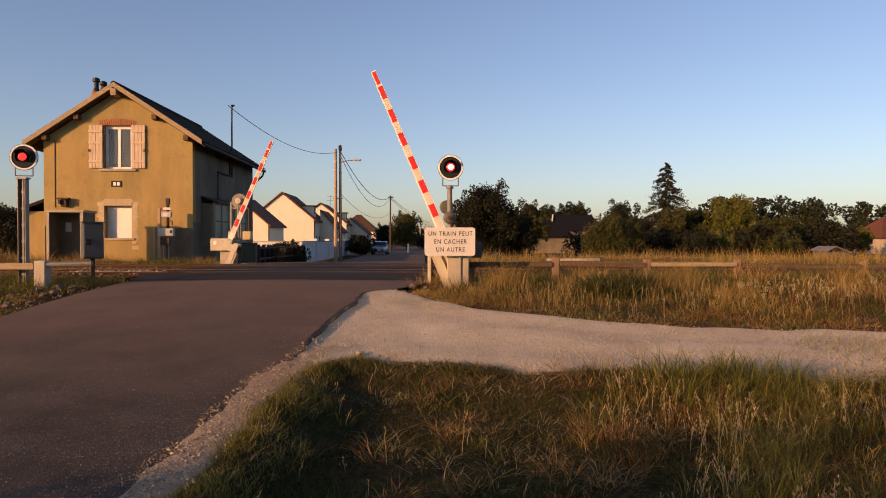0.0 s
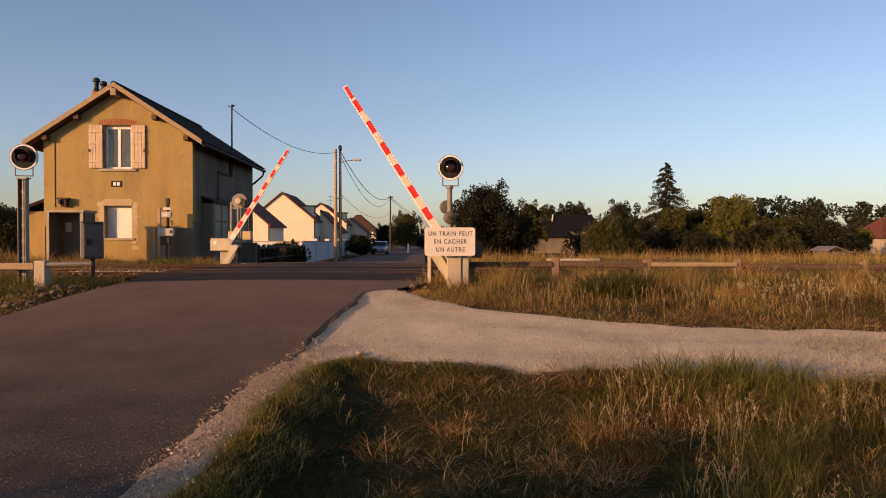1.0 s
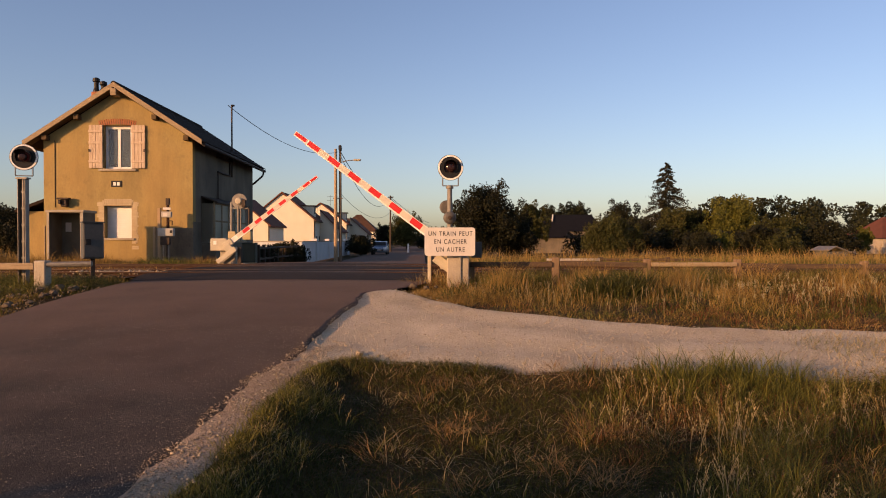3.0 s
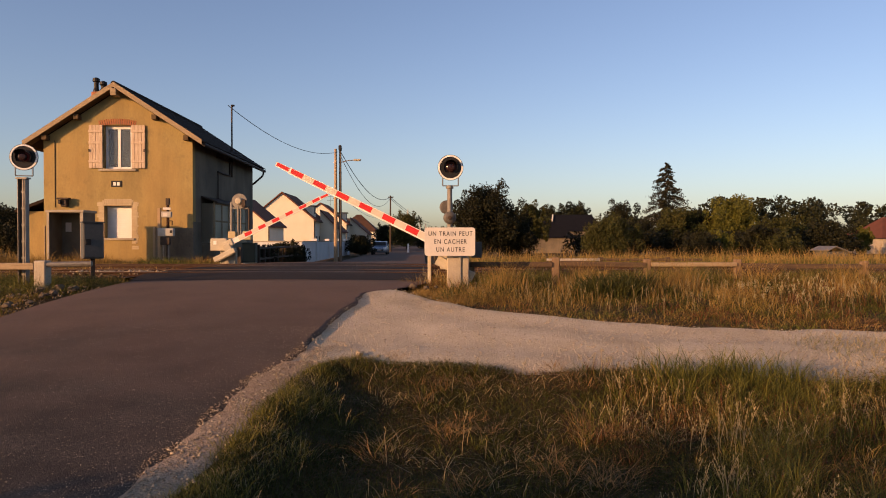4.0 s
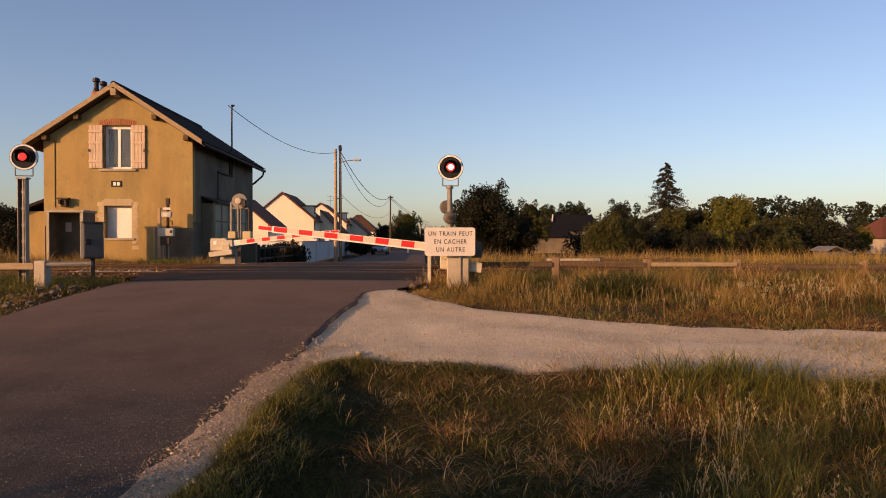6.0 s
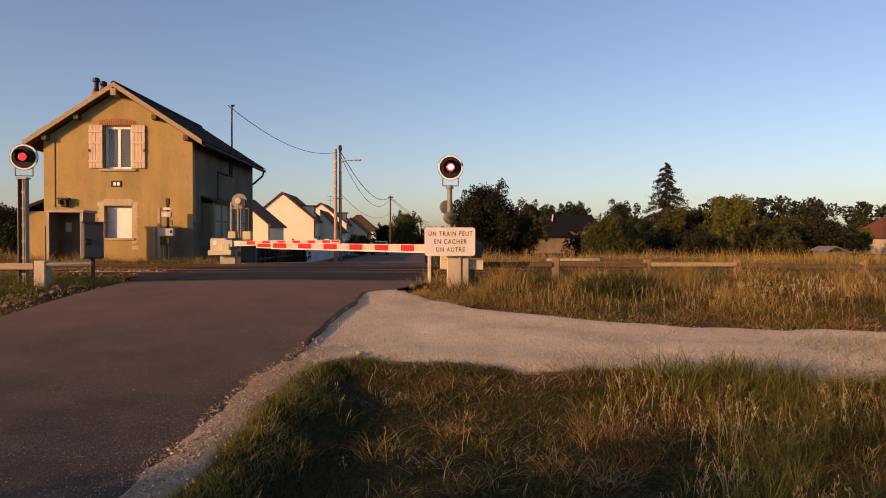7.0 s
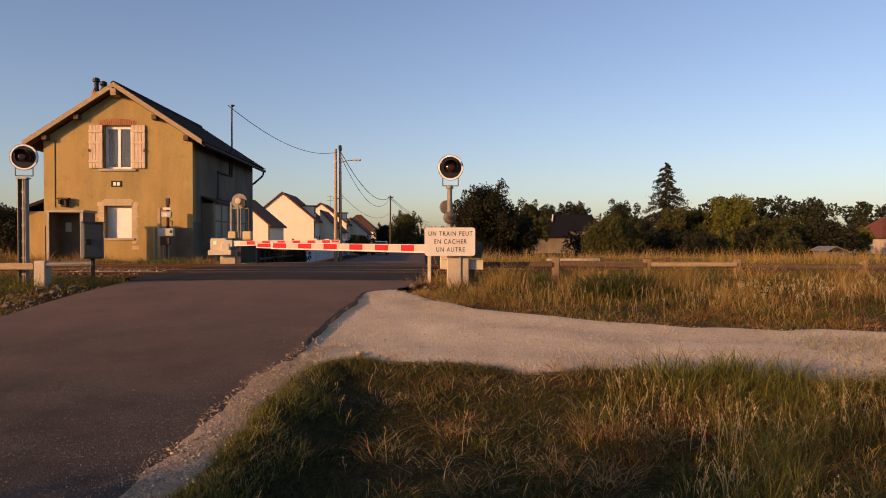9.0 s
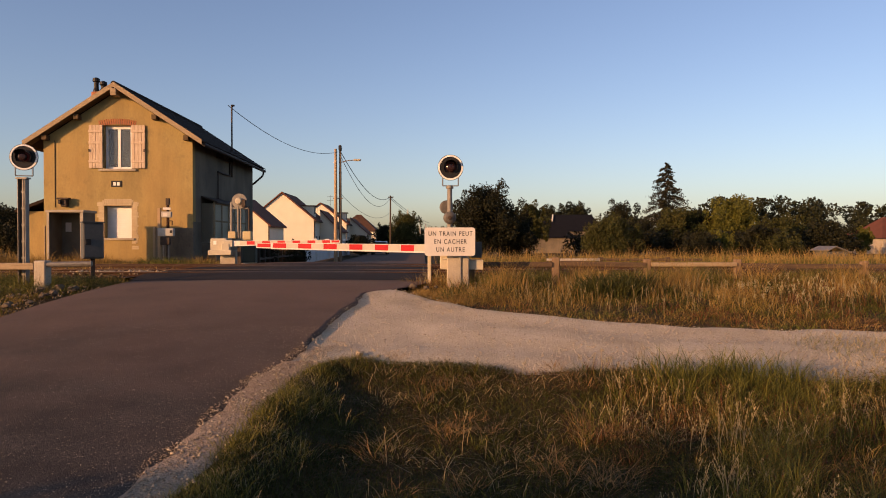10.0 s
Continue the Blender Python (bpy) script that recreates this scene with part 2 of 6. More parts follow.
def prism(bm, pts, y0, y1):
    """A polygon in x, z drawn out from y0 to y1."""
    f = [bm.verts.new((x, y0, z)) for x, z in pts]
    b = [bm.verts.new((x, y1, z)) for x, z in pts]
    bm.faces.new(f)
    bm.faces.new(b[::-1])
    for i in range(len(pts)):
        j = (i + 1) % len(pts)
        bm.faces.new((f[j], f[i], b[i], b[j]))
    return bm


def cable(p0, p1, sag, n=14):
    p0, p1 = Vector(p0), Vector(p1)
    return [p0.lerp(p1, i / n) - Vector((0, 0, sag * 4 * (i / n) * (1 - i / n))) for i in range(n + 1)]


def raw(name, verts, faces, material, label, category, kind="stuff", m=None):
    me = bpy.data.meshes.new(name)
    me.from_pydata(verts, [], faces)
    me.materials.append(M[material] if isinstance(material, str) else material)
    ob = new(name, me)
    if m is not None:
        ob.matrix_basis = m
    return tagged(ob, label, category, kind=kind)


def arrays(name, verts, quads, material, label, category, kind="stuff", parent=None):
    """A joined mesh from numpy arrays: verts (n,3), quads (m,4)."""
    me = bpy.data.meshes.new(name)
    me.vertices.add(len(verts))
    me.vertices.foreach_set("co", np.asarray(verts, dtype=np.float32).ravel())
    me.loops.add(quads.size)
    me.loops.foreach_set("vertex_index", quads.astype(np.int32).ravel())
    me.polygons.add(len(quads))
    me.polygons.foreach_set("loop_start", np.arange(0, quads.size, quads.shape[1], dtype=np.int32))
    me.update(calc_edges=True)
    me.materials.append(M[material] if isinstance(material, str) else material)
    ob = new(name, me)
    ob.parent = parent
    return tagged(ob, label, category, kind=kind)


# ---- ground ----
def step(a_, b_, v):
    t = np.clip((v - a_) / (b_ - a_), 0, 1)
    return t * t * (3 - 2 * t)


# Edges in plan: road sides as (y, x), drive sides as (x, y)
ROAD_R = [(-30, -1.95), (4, -1.89), (6.7, -1.82), (7.9, -1.55), (8.7, -1.60), (9.5, -1.50), (10.6, -1.36), (11.7, -1.34), (12.3, -0.80), (13.2, -0.34), (24, -0.6), (44, -1.1), (180, -4.9)]
ROAD_L = [(-30, -6.2), (9.5, -6.1), (12.5, -6.05), (14, -6.2), (16, -6.6), (24, -6.75), (44, -7.4), (180, -11.2)]
GR_FAR = [(-1.4, 12.7), (-0.8, 12.4), (-0.2, 11.3), (0.47, 10.35), (1.7, 9.75), (2.4, 9.4), (3.8, 9.05), (5.7, 8.9), (30, 8.0)]
GR_NEAR = [(-1.4, 7.35), (-0.9, 7.55), (0.7, 7.15), (2.35, 6.95), (4.3, 6.65), (30, 5.5)]
LEVEL = 0.72


def edge(pts, ys_):
    p = np.array(pts)
    return np.interp(ys_, p[:, 0], p[:, 1])


def rise(y):
    """The track lies on a low bank; the road climbs to it and falls again beyond."""
    return LEVEL * step(3.5, 13.5, y) * (1 - step(24, 44, y))


def bumps(x, y):
    """Small unevenness, and the shallow hollow of the mown verge between road and drive."""
    d = x - edge(ROAD_R, y)
    back = edge(GR_NEAR, x) - y
    sink = step(0.62, 1.25, d) * step(0.4, 1.3, back) * (1 - 0.55 * step(1.3, 2.3, x))
    lip = np.exp(-((d - 0.45) / 0.22) ** 2) * step(-0.1, 0.3, back)
    brink = np.exp(-((back - 0.12) / 0.26) ** 2) * step(0.1, 0.5, d)
    hollow = (0.11 * np.maximum(lip, brink * 0.75) - 0.09 * sink) * step(1.6, 2.8, y) * (d > 0)
    return hollow + 0.02 * np.sin(x * 1.7 + y * 0.6) * np.sin(y * 1.3 - x * 0.4) + 0.012 * np.sin(x * 4.1 + 1) * np.sin(y * 3.7)


def sheet(xs, ys, zf):
    X, Y = np.meshgrid(xs, ys)
    v = np.stack([X, Y, zf(X, Y)], -1).reshape(-1, 3)
    n = len(xs)
    i, j = np.meshgrid(np.arange(n - 1), np.arange(len(ys) - 1))
    k = (j * n + i).ravel()
    return v, np.stack([k, k + 1, k + 1 + n, k + n], -1)


def ground_mat(name, c1, c2, c3, scale, fine, bump, spot=0.5, depth=0.02):
    """Loose ground of three tones: broad patches and small stones."""
    m = mat(name, c1, c2, 0.95, scale=scale, fine=fine, bump=bump, spec=0.12)
    nt = m.node_tree
    b = nt.nodes["Principled BSDF"]
    vo = nt.nodes.new("ShaderNodeTexVoronoi")
    vo.inputs["Scale"].default_value = fine * 0.8
    no = nt.nodes.new("ShaderNodeTexNoise")
    no.inputs["Scale"].default_value, no.inputs["Detail"].default_value = 1.3, 5
    tc = nt.nodes.new("ShaderNodeTexCoord")
    for n in (vo, no):
        nt.links.new(tc.outputs["Object"], n.inputs["Vector"])
    mp = nt.nodes.new("ShaderNodeMapRange")
    mp.inputs[1].default_value, mp.inputs[2].default_value, mp.inputs[4].default_value = 0.25, 0.8, spot
    nt.links.new(no.outputs[0], mp.inputs[0])
    mul = nt.nodes.new("ShaderNodeMath")
    mul.operation = "MULTIPLY"
    nt.links.new(mp.outputs[0], mul.inputs[0])
    nt.links.new(vo.outputs["Color"], mul.inputs[1])
    mix = nt.nodes.new("ShaderNodeMix")
    mix.data_type = "RGBA"
    src = b.inputs["Base Color"].links[0].from_socket
    nt.links.new(mul.outputs[0], mix.inputs[0])
    nt.links.new(src, mix.inputs[6])
    mix.inputs[7].default_value = (*c3, 1)
    nt.links.new(mix.outputs[2], b.inputs["Base Color"])
    bp = b.inputs["Normal"].links[0].from_node
    bp.inputs["Distance"].default_value = depth
    nt.links.new(vo.outputs["Distance"], bp.inputs["Height"])
    bp.invert = True
    return m


M["soil"] = ground_mat("dry_soil", (0.045, 0.032, 0.016), (0.09, 0.058, 0.025), (0.03, 0.03, 0.01), 0.8, 30, 0.6)
M["asphalt"] = ground_mat("red_brown_asphalt", (0.046, 0.037, 0.029), (0.034, 0.028, 0.023), (0.20, 0.16, 0.125), 0.5, 110, 0.6, 0.7, 0.005)


def dust_toned(m, colour, y0, y1, amount):
    """Raking light put into the asphalt colour: paler, redder towards the drive and crossing."""
    nt = m.node_tree
    b = nt.nodes["Principled BSDF"]
    tc, sp = nt.nodes.new("ShaderNodeTexCoord"), nt.nodes.new("ShaderNodeSeparateXYZ")
    no = nt.nodes.new("ShaderNodeTexNoise")
    no.inputs["Scale"].default_value, no.inputs["Detail"].default_value = 0.9, 7
    nt.links.new(tc.outputs["Object"], no.inputs["Vector"])
    nt.links.new(tc.outputs["Object"], sp.inputs[0])
    ad = nt.nodes.new("ShaderNodeMath")
    ad.operation = "MULTIPLY_ADD"
    ad.inputs[1].default_value = 9.0
    nt.links.new(no.outputs[0], ad.inputs[0])
    nt.links.new(sp.outputs["Y"], ad.inputs[2])
    rg = nt.nodes.new("ShaderNodeMapRange")
    rg.inputs[1].default_value, rg.inputs[2].default_value, rg.inputs[4].default_value = y0 + 4.5, y1 + 4.5, amount
    nt.links.new(ad.outputs[0], rg.inputs[0])
    mx = nt.nodes.new("ShaderNodeMix")
    mx.data_type = "RGBA"
    mx.inputs[7].default_value = (*colour, 1)
    src = b.inputs["Base Color"].links[0].from_socket
    nt.links.new(rg.outputs[0], mx.inputs[0])
    nt.links.new(src, mx.inputs[6])
    nt.links.new(mx.outputs[2], b.inputs["Base Color"])


# The far road's brightening in raking light, painted on as a reddish tone.
dust_toned(M["asphalt"], (0.158, 0.103, 0.076), 5.0, 11.5, 0.9)
M["asphalt_dark"] = ground_mat("dark_asphalt", (0.040, 0.032, 0.028), (0.026, 0.022, 0.020), (0.06, 0.048, 0.042), 0.5, 60, 0.4, 0.3)
M["gravel"] = ground_mat("chalky_gravel", (0.58, 0.48, 0.335), (0.34, 0.27, 0.18), (0.74, 0.64, 0.49), 1.6, 60, 0.7, 0.7, 0.014)
M["shoulder"] = ground_mat("sandy_shoulder", (0.38, 0.275, 0.18), (0.22, 0.155, 0.10), (0.56, 0.44, 0.31), 3.0, 70, 0.6, 0.9, 0.010)
M["ballast_bed"] = ground_mat("ballast_bed", (0.095, 0.058, 0.038), (0.055, 0.036, 0.026), (0.20, 0.15, 0.11), 1.5, 22, 0.8, 0.6)

xs = np.concatenate([[-3000, -1200, -500, -250, -140, -90, -60, -40, -30], np.arange(-24, -3, 0.5), np.arange(-3, 6, 0.12), np.arange(6, 24.1, 0.5), [30, 40, 60, 90, 140, 250, 500, 1200, 3000]])
ys = np.concatenate([[-3000, -800, -200, -60, -20, -8], np.arange(-4, 2, 0.4), np.arange(2, 9, 0.12), np.arange(9, 30, 0.4), np.arange(30, 50, 1.5), [55, 65, 80, 100, 130, 170, 250, 400, 800, 3000]])
v, q = sheet(xs, ys, lambda X, Y: rise(Y) + bumps(X, Y) - 0.09)
arrays("ground", v, q, "soil", "dry grassy ground sloping up to the railway bank", "ground", "structure")


# Road: straight, climbing to the crossing; ragged tarmac edge towards the gravel drive.
ry = np.concatenate([np.arange(-30, 2, 1.0), np.arange(2, 14, 0.12), np.arange(14, 50, 0.6), np.arange(50, 181, 4)])
left, right = edge(ROAD_L, ry), edge(ROAD_R, ry)
rag = np.array([noise.noise((t * 2.1, 3.3, 0)) * 0.10 + noise.noise((t * 7, 1.3, 0)) * 0.04 for t in ry]) * (ry < 14)
right = right + rag
across = [i / 16 for i in range(16)] + [0.99, 1.0]
cols = len(across) - 1
verts, quads = [], []
for k in range(len(ry)):
    for i in range(cols + 1):
        u = across[i]
        x = left[k] + (right[k] - left[k]) * u
        crown = 0.03 * (1 - (2 * u - 1) ** 2)
        verts.append((x, ry[k], float(rise(ry[k])) + 0.02 + crown))
    verts.append((right[k] + 0.012, ry[k], float(rise(ry[k])) - 0.06 + 0.07 * float(step(11.2, 12.2, ry[k]))))
n = cols + 2
k = np.arange(len(ry) - 1)[:, None] * n + np.arange(n - 1)[None, :]
k = k.ravel()
quads = np.stack([k, k + 1, k + 1 + n, k + n], -1)
arrays("road", np.array(verts), quads, "asphalt", "worn reddish asphalt road with a broken edge", "road", "structure")
# Dark newer surface of the crossing
v, q = sheet(np.linspace(0, 1, 13), np.linspace(13.9, 23.2, 30), lambda X, Y: X * 0)
v[:, 0] = edge(ROAD_L, v[:, 1]) + (edge(ROAD_R, v[:, 1]) - edge(ROAD_L, v[:, 1])) * (v[:, 0] * 1.04 - 0.02)
u0 = (v[:, 0] - edge(ROAD_L, v[:, 1])) / (edge(ROAD_R, v[:, 1]) - edge(ROAD_L, v[:, 1]))
v[:, 2] = rise(v[:, 1]) + 0.026 + np.maximum(0.03 * (1 - (2 * u0 - 1) ** 2), 0) + 0.068 * step(13.9, 15.2, v[:, 1]) * (1 - step(22.0, 23.2, v[:, 1]))
arrays("crossing_deck", v, q, "asphalt_dark", "dark asphalt deck between the rails of the crossing", "road", "structure")

# Gravel drive branching off along the bank
gx = np.concatenate([np.arange(-1.9, 8, 0.15), np.arange(8, 31, 1.0)])
rows_ = 16
verts = []
for x in gx:
    far, near = float(edge(GR_FAR, [x])[0]), float(edge(GR_NEAR, [x])[0])
    far += noise.noise((x * 1.7, 7.1, 0)) * 0.12
    near += noise.noise((x * 1.9, 2.1, 0)) * 0.14
    for i in range(rows_ + 1):
        y = near + (far - near) * i / rows_
        rut = -0.025 * math.exp(-((i / rows_ - 0.3) / 0.09) ** 2) - 0.025 * math.exp(-((i / rows_ - 0.72) / 0.09) ** 2)
        drop = 0.0
        if i in (0, rows_):
            drop, y = 0.09, y + (-0.28 if i == 0 else 0.25)
        verts.append((x, y, float(rise(y)) + 0.012 - drop - 0.045 * (1 - float(step(-1.0, 0.4, x))) * float(step(7.6, 8.4, y)) * (1 - float(step(11.0, 12.0, y))) + rut * (x > -0.5) + 0.012 * noise.noise((x * 2, y * 2, 0.5))))
n = rows_ + 1
k = (np.arange(len(gx) - 1)[:, None] * n + np.arange(n - 1)[None, :]).ravel()
arrays("gravel_drive", np.array(verts), np.stack([k, k + n, k + n + 1, k + 1], -1), "gravel", "pale chalky gravel drive with shallow wheel ruts", "gravel drive", "structure")
# Gravel shoulder along the near road edge
sy = np.arange(1.5, 7.5, 0.12)
verts = []
for y in sy:
    w = 0.16 + 0.05 * max(0, y - 4) + 0.05 * noise.noise((y * 2.3, 9, 0))
    xr = float(edge(ROAD_R, [y])[0])
    for i in range(6):
        verts.append((xr - 0.09 + 0.07 * noise.noise((y * 3, 2, 0)) + (w + 0.20) * i / 5, y, float(rise(y)) + (0.012 if i == 0 else 0.008 if i == 5 else 0.030) + 0.010 * noise.noise((y * 4, i, 0))))
k = (np.arange(len(sy) - 1)[:, None] * 6 + np.arange(5)[None, :]).ravel()
arrays("gravel_shoulder", np.array(verts), np.stack([k, k + 1, k + 7, k + 6], -1), "shoulder", "strip of loose gravel along the road edge", "gravel", "structure")


# ---- railway ----
def make_track(y0, name):
    t = thing(name, "rusty double-headed railway track on ballast beside the crossing", "railway track", 0, y0, LEVEL, 0, "tracks", "structure")
    for s in (-0.72, 0.72):
        bm = B()
        prof = [(-0.07, 0.0), (0.07, 0.0), (0.07, 0.015), (0.012, 0.03), (0.012, 0.085), (0.036, 0.095), (0.036, 0.12), (-0.036, 0.12), (-0.036, 0.095), (-0.012, 0.085), (-0.012, 0.03), (-0.07, 0.015)]
        a_ = [bm.verts.new((-70, s + y, z)) for y, z in prof]
        b_ = [bm.verts.new((70, s + y, z)) for y, z in prof]
        for i in range(len(prof)):
            j = (i + 1) % len(prof)
            bm.faces.new((a_[i], a_[j], b_[j], b_[i]))
        part("rail", bm, "rust", t)
        part("rail_head", box(B(), -70, 70, s - 0.03, s + 0.03, 0.1205, 0.126), "rail_top", t, "worn shiny rail head")
    return t


make_track(16.4, "track")
make_track(20.2, "track")
for x0, x1, nm in ((-60, -6.9, "ballast_bed"), (-0.2, 60, "ballast_bed")):
    v, q = sheet(np.linspace(x0, x1, 50), np.linspace(15.0, 21.8, 16), lambda X, Y: LEVEL + 0.02 + 0.03 * np.sin(X * 5) * np.sin(Y * 4.2))
    arrays(nm, v, q, "ballast_bed", "rust-stained ballast bed under the tracks", "ballast", "structure")


def scatter(count, x0, x1, y0, y1, r0, r1, seed, inside=None, lift=0.0):
    """Small angular stones, joined."""
    rs = np.random.RandomState(seed)
    base = np.array([(1, 0, 0), (-1, 0, 0), (0, 1, 0), (0, -1, 0), (0, 0, 1), (0, 0, -1)], float)
    fc = np.array([(0, 2, 4), (2, 1, 4), (1, 3, 4), (3, 0, 4), (2, 0, 5), (1, 2, 5), (3, 1, 5), (0, 3, 5)])
    x, y = rs.uniform(x0, x1, count), rs.uniform(y0, y1, count)
    if inside is not None:
        keep = inside(x, y)
        x, y = x[keep], y[keep]
    c = len(x)
    r = r0 + (r1 - r0) * rs.rand(c) ** 3
    z = rise(y) + lift + r * 0.25
    dirs = base[None] * rs.uniform(0.6, 1.2, (c, 6, 1)) * r[:, None, None] * np.array([1, 1, 0.65])
    an = rs.rand(c) * math.tau
    ca, sa = np.cos(an)[:, None], np.sin(an)[:, None]
    d = np.stack([dirs[..., 0] * ca - dirs[..., 1] * sa, dirs[..., 0] * sa + dirs[..., 1] * ca, dirs[..., 2]], -1)
    v = d + np.stack([x, y, z], -1)[:, None]
    f = fc[None] + (np.arange(c) * 6)[:, None, None]
    return v.reshape(-1, 3), f.reshape(-1, 3)


v, q = scatter(5000, -26, -7.0, 14.8, 22, 0.03, 0.07, 5, None, 0.03)
arrays("ballast_stones", v, q, "ballast", "loose rusty ballast stones between the rails", "ballast")
v, q = scatter(4000, -0.1, 26, 14.8, 22, 0.03, 0.07, 6, None, 0.03)
arrays("ballast_stones", v, q, "ballast", "loose rusty ballast stones between the rails", "ballast")


v, q = scatter(520, -8.9, -6.75, 15.6, 17.6, 0.025, 0.065, 7, None, 0.07)
arrays("ballast_stones", v, q, "pebble", "pale ballast stones heaped beside the crossing deck", "ballast")


# ---- gatekeeper's house ----
def house():
    h = thing("gatekeeper_house", "small ochre-rendered gatekeeper's house with a dark gabled roof", "house", -11.47, 24.6, LEVEL, 1.5)
    L, W, E, R = 8.6, 2.6, 4.42, 6.12      # depth, half width, eaves, ridge
    wl, wr = -0.50, 0.46
    slope = (R - E) / W
    top = lambda x: R - abs(x) * slope
    T = 0.30
    bm = B()
    prism(bm, [(-W, 0), (wl, 0), (wl, top(wl)), (-W, E)], 0, T)
    prism(bm, [(wr, 0), (W, 0), (W, E), (wr, top(wr))], 0, T)
    prism(bm, [(wl, 0), (wr, 0), (wr, 0.92), (wl, 0.92)], 0, T)
    prism(bm, [(wl, 2.06), (wr, 2.06), (wr, 3.36), (wl, 3.36)], 0, T)
    prism(bm, [(wl, 4.90), (wr, 4.90), (wr, top(wr)), (0, R), (wl, top(wl))], 0, T)
    part("wall", bm, "ochre", h, "stained ochre rendered gable wall")
    part("wall", box(B(), -W, -W + T, T, L, 0, E), "ochre", h)
    # Right wall turned from the sun: its shade is in the darker render.
    part("wall", box(B(), W - T, W, T, L, 0, E), "side", h, "side wall with its shade put into the grey render")
    part("wall", prism(B(), [(-W + T, 0), (W - T, 0), (W - T, E), (0, R - 0.1), (-W + T, E)], L - T, L), "ochre", h)
    part("floor", box(B(), -W + T, W - T, T, L - T, 2.6, 2.72), "board", h)
    part("floor", box(B(), -W + T, W - T, T, L - T, 0.0, 0.1), "board", h)
    part("cement_patch", box(B(), 1.27, W + 0.012, -0.012, 0.0, 0, 1.28), "cement", h, "bare grey cement patch on the base")
    part("cement_patch", box(B(), W, W + 0.012, 0.002, 0.9, 0, 1.5), "cement", h)
    # roof slabs with tile rows
    fr = 0.34
    ang = math.atan(slope)
    for s, run in ((-1, 3.12), (1, 3.02)):
        bm = B()
        p = [(0, R + 0.06), (s * run, R + 0.06 - run * slope), (s * run, R + 0.18 - run * slope), (0, R + 0.18)]
        prism(bm, p if s > 0 else p[::-1], -fr, L + 0.45)
        roof = part("roof", bm, "roof", h, "dark brown tiled roof slope")
        rows, per = 17, 24
        tile = B()
        box(tile, -0.185, 0.185, -0.12, 0.12, -0.012, 0.018, 0.006)
        me = bpy.data.meshes.new("roof_tile")
        tile.to_mesh(me)
        tile.free()
        me.materials.append(M["roof"])
        for i in range(rows):
            d = 0.1 + i * (run / math.cos(ang) - 0.12) / (rows - 1)
            if s < 0 and i % 3:
                continue
            for k_ in range(per):
                ob = new("roof_tile", me)
                ob.parent = roof
                y = -fr + 0.21 + k_ * (L + 0.45 + fr - 0.36) / (per - 1)
                ob.matrix_basis = Matrix.Translation((s * d * math.cos(ang), y, R + 0.188 - d * math.sin(ang))) @ pose(0, 0, 0, 0, math.degrees(ang) * s - 2.5 * s, 0) @ pose(0, 0, 0, 0, 0, 90)
                ob.scale = (1.12, 1.05, 0.8)
        # bargeboard and soffit
        bm = B()
        q_ = [(0, R + 0.225), (s * (run + 0.02), R + 0.225 - (run + 0.02) * slope), (s * (run + 0.02), R + 0.045 - (run + 0.02) * slope), (0, R + 0.045)]
        prism(bm, q_, -fr - 0.035, -fr)
        part("bargeboard", bm, "board", h, "weathered wooden bargeboard")
        bm = B()
        q_ = [(0, R + 0.056), (s * run, R + 0.056 - run * slope), (s * run, R + 0.036 - run * slope), (0, R + 0.036)]
        prism(bm, q_, -fr, 0)
        part("soffit", bm, "soffit", h)
        for d in (1.35, 2.45):
            zz = R - d * slope
            part("purlin", box(B(), s * d - 0.08, s * d + 0.08, -fr + 0.06, 0.05, zz - 0.17, zz + 0.0), "soffit", h, "jutting purlin end")
        gx_ = s * (run + 0.05)
        gz = R + 0.06 - run * slope
        bm = B()
        rod(bm, (gx_, -fr + 0.1, gz), (gx_, L + 0.45, gz - 0.03), 0.065, 0.065, 10)
        part("gutter", bm, "iron", h, "dark metal gutter")
    part("purlin", box(B(), -0.10, 0.10, -fr - 0.06, 0.05, R - 0.24, R + 0.0, 0.01), "board", h, "pale ridge beam end")
    bm = B()
    rod(bm, (0, -fr - 0.02, R + 0.17), (0, L + 0.45, R + 0.17), 0.10, 0.10, 10)
    part("ridge_tiles", bm, "roof", h)
    gz = R + 0.06 - run * slope
    bm = B()
    pipe(bm, [(run + 0.05, L + 0.2, gz - 0.05), (run + 0.03, L + 0.2, gz - 0.25), (W + 0.05, L + 0.16, gz - 0.62), (W - 0.12, L + 0.07, gz - 0.75), (W - 0.12, L + 0.07, 0.2)], 0.045, 8)
    part("downpipe", bm, "iron", h, "dark downpipe with a swan neck")
    # chimney
    ch = part("chimney", box(B(), -1.15, -0.72, 0.45, 0.85, 5.3, 6.18, 0.02), "brick_red", h, "low sooty brick chimney")
    for x, top_z in ((-1.05, 6.68), (-0.80, 6.56)):
        part("chimney_pot", turned(B(), [(6.1, 0.10), (6.25, 0.115), (6.32, 0.085), (top_z - 0.14, 0.08), (top_z - 0.1, 0.13), (top_z, 0.12), (top_z + 0.04, 0.04)], 12, "Z"), "black", ch, "blackened chimney pot").matrix_basis = pose(x, 0.65, 0)
    # upper window
    w = part("window", box(B(), wl, wr, 0.16, 0.22, 3.36, 3.44), "white", h, "white-framed double casement window")
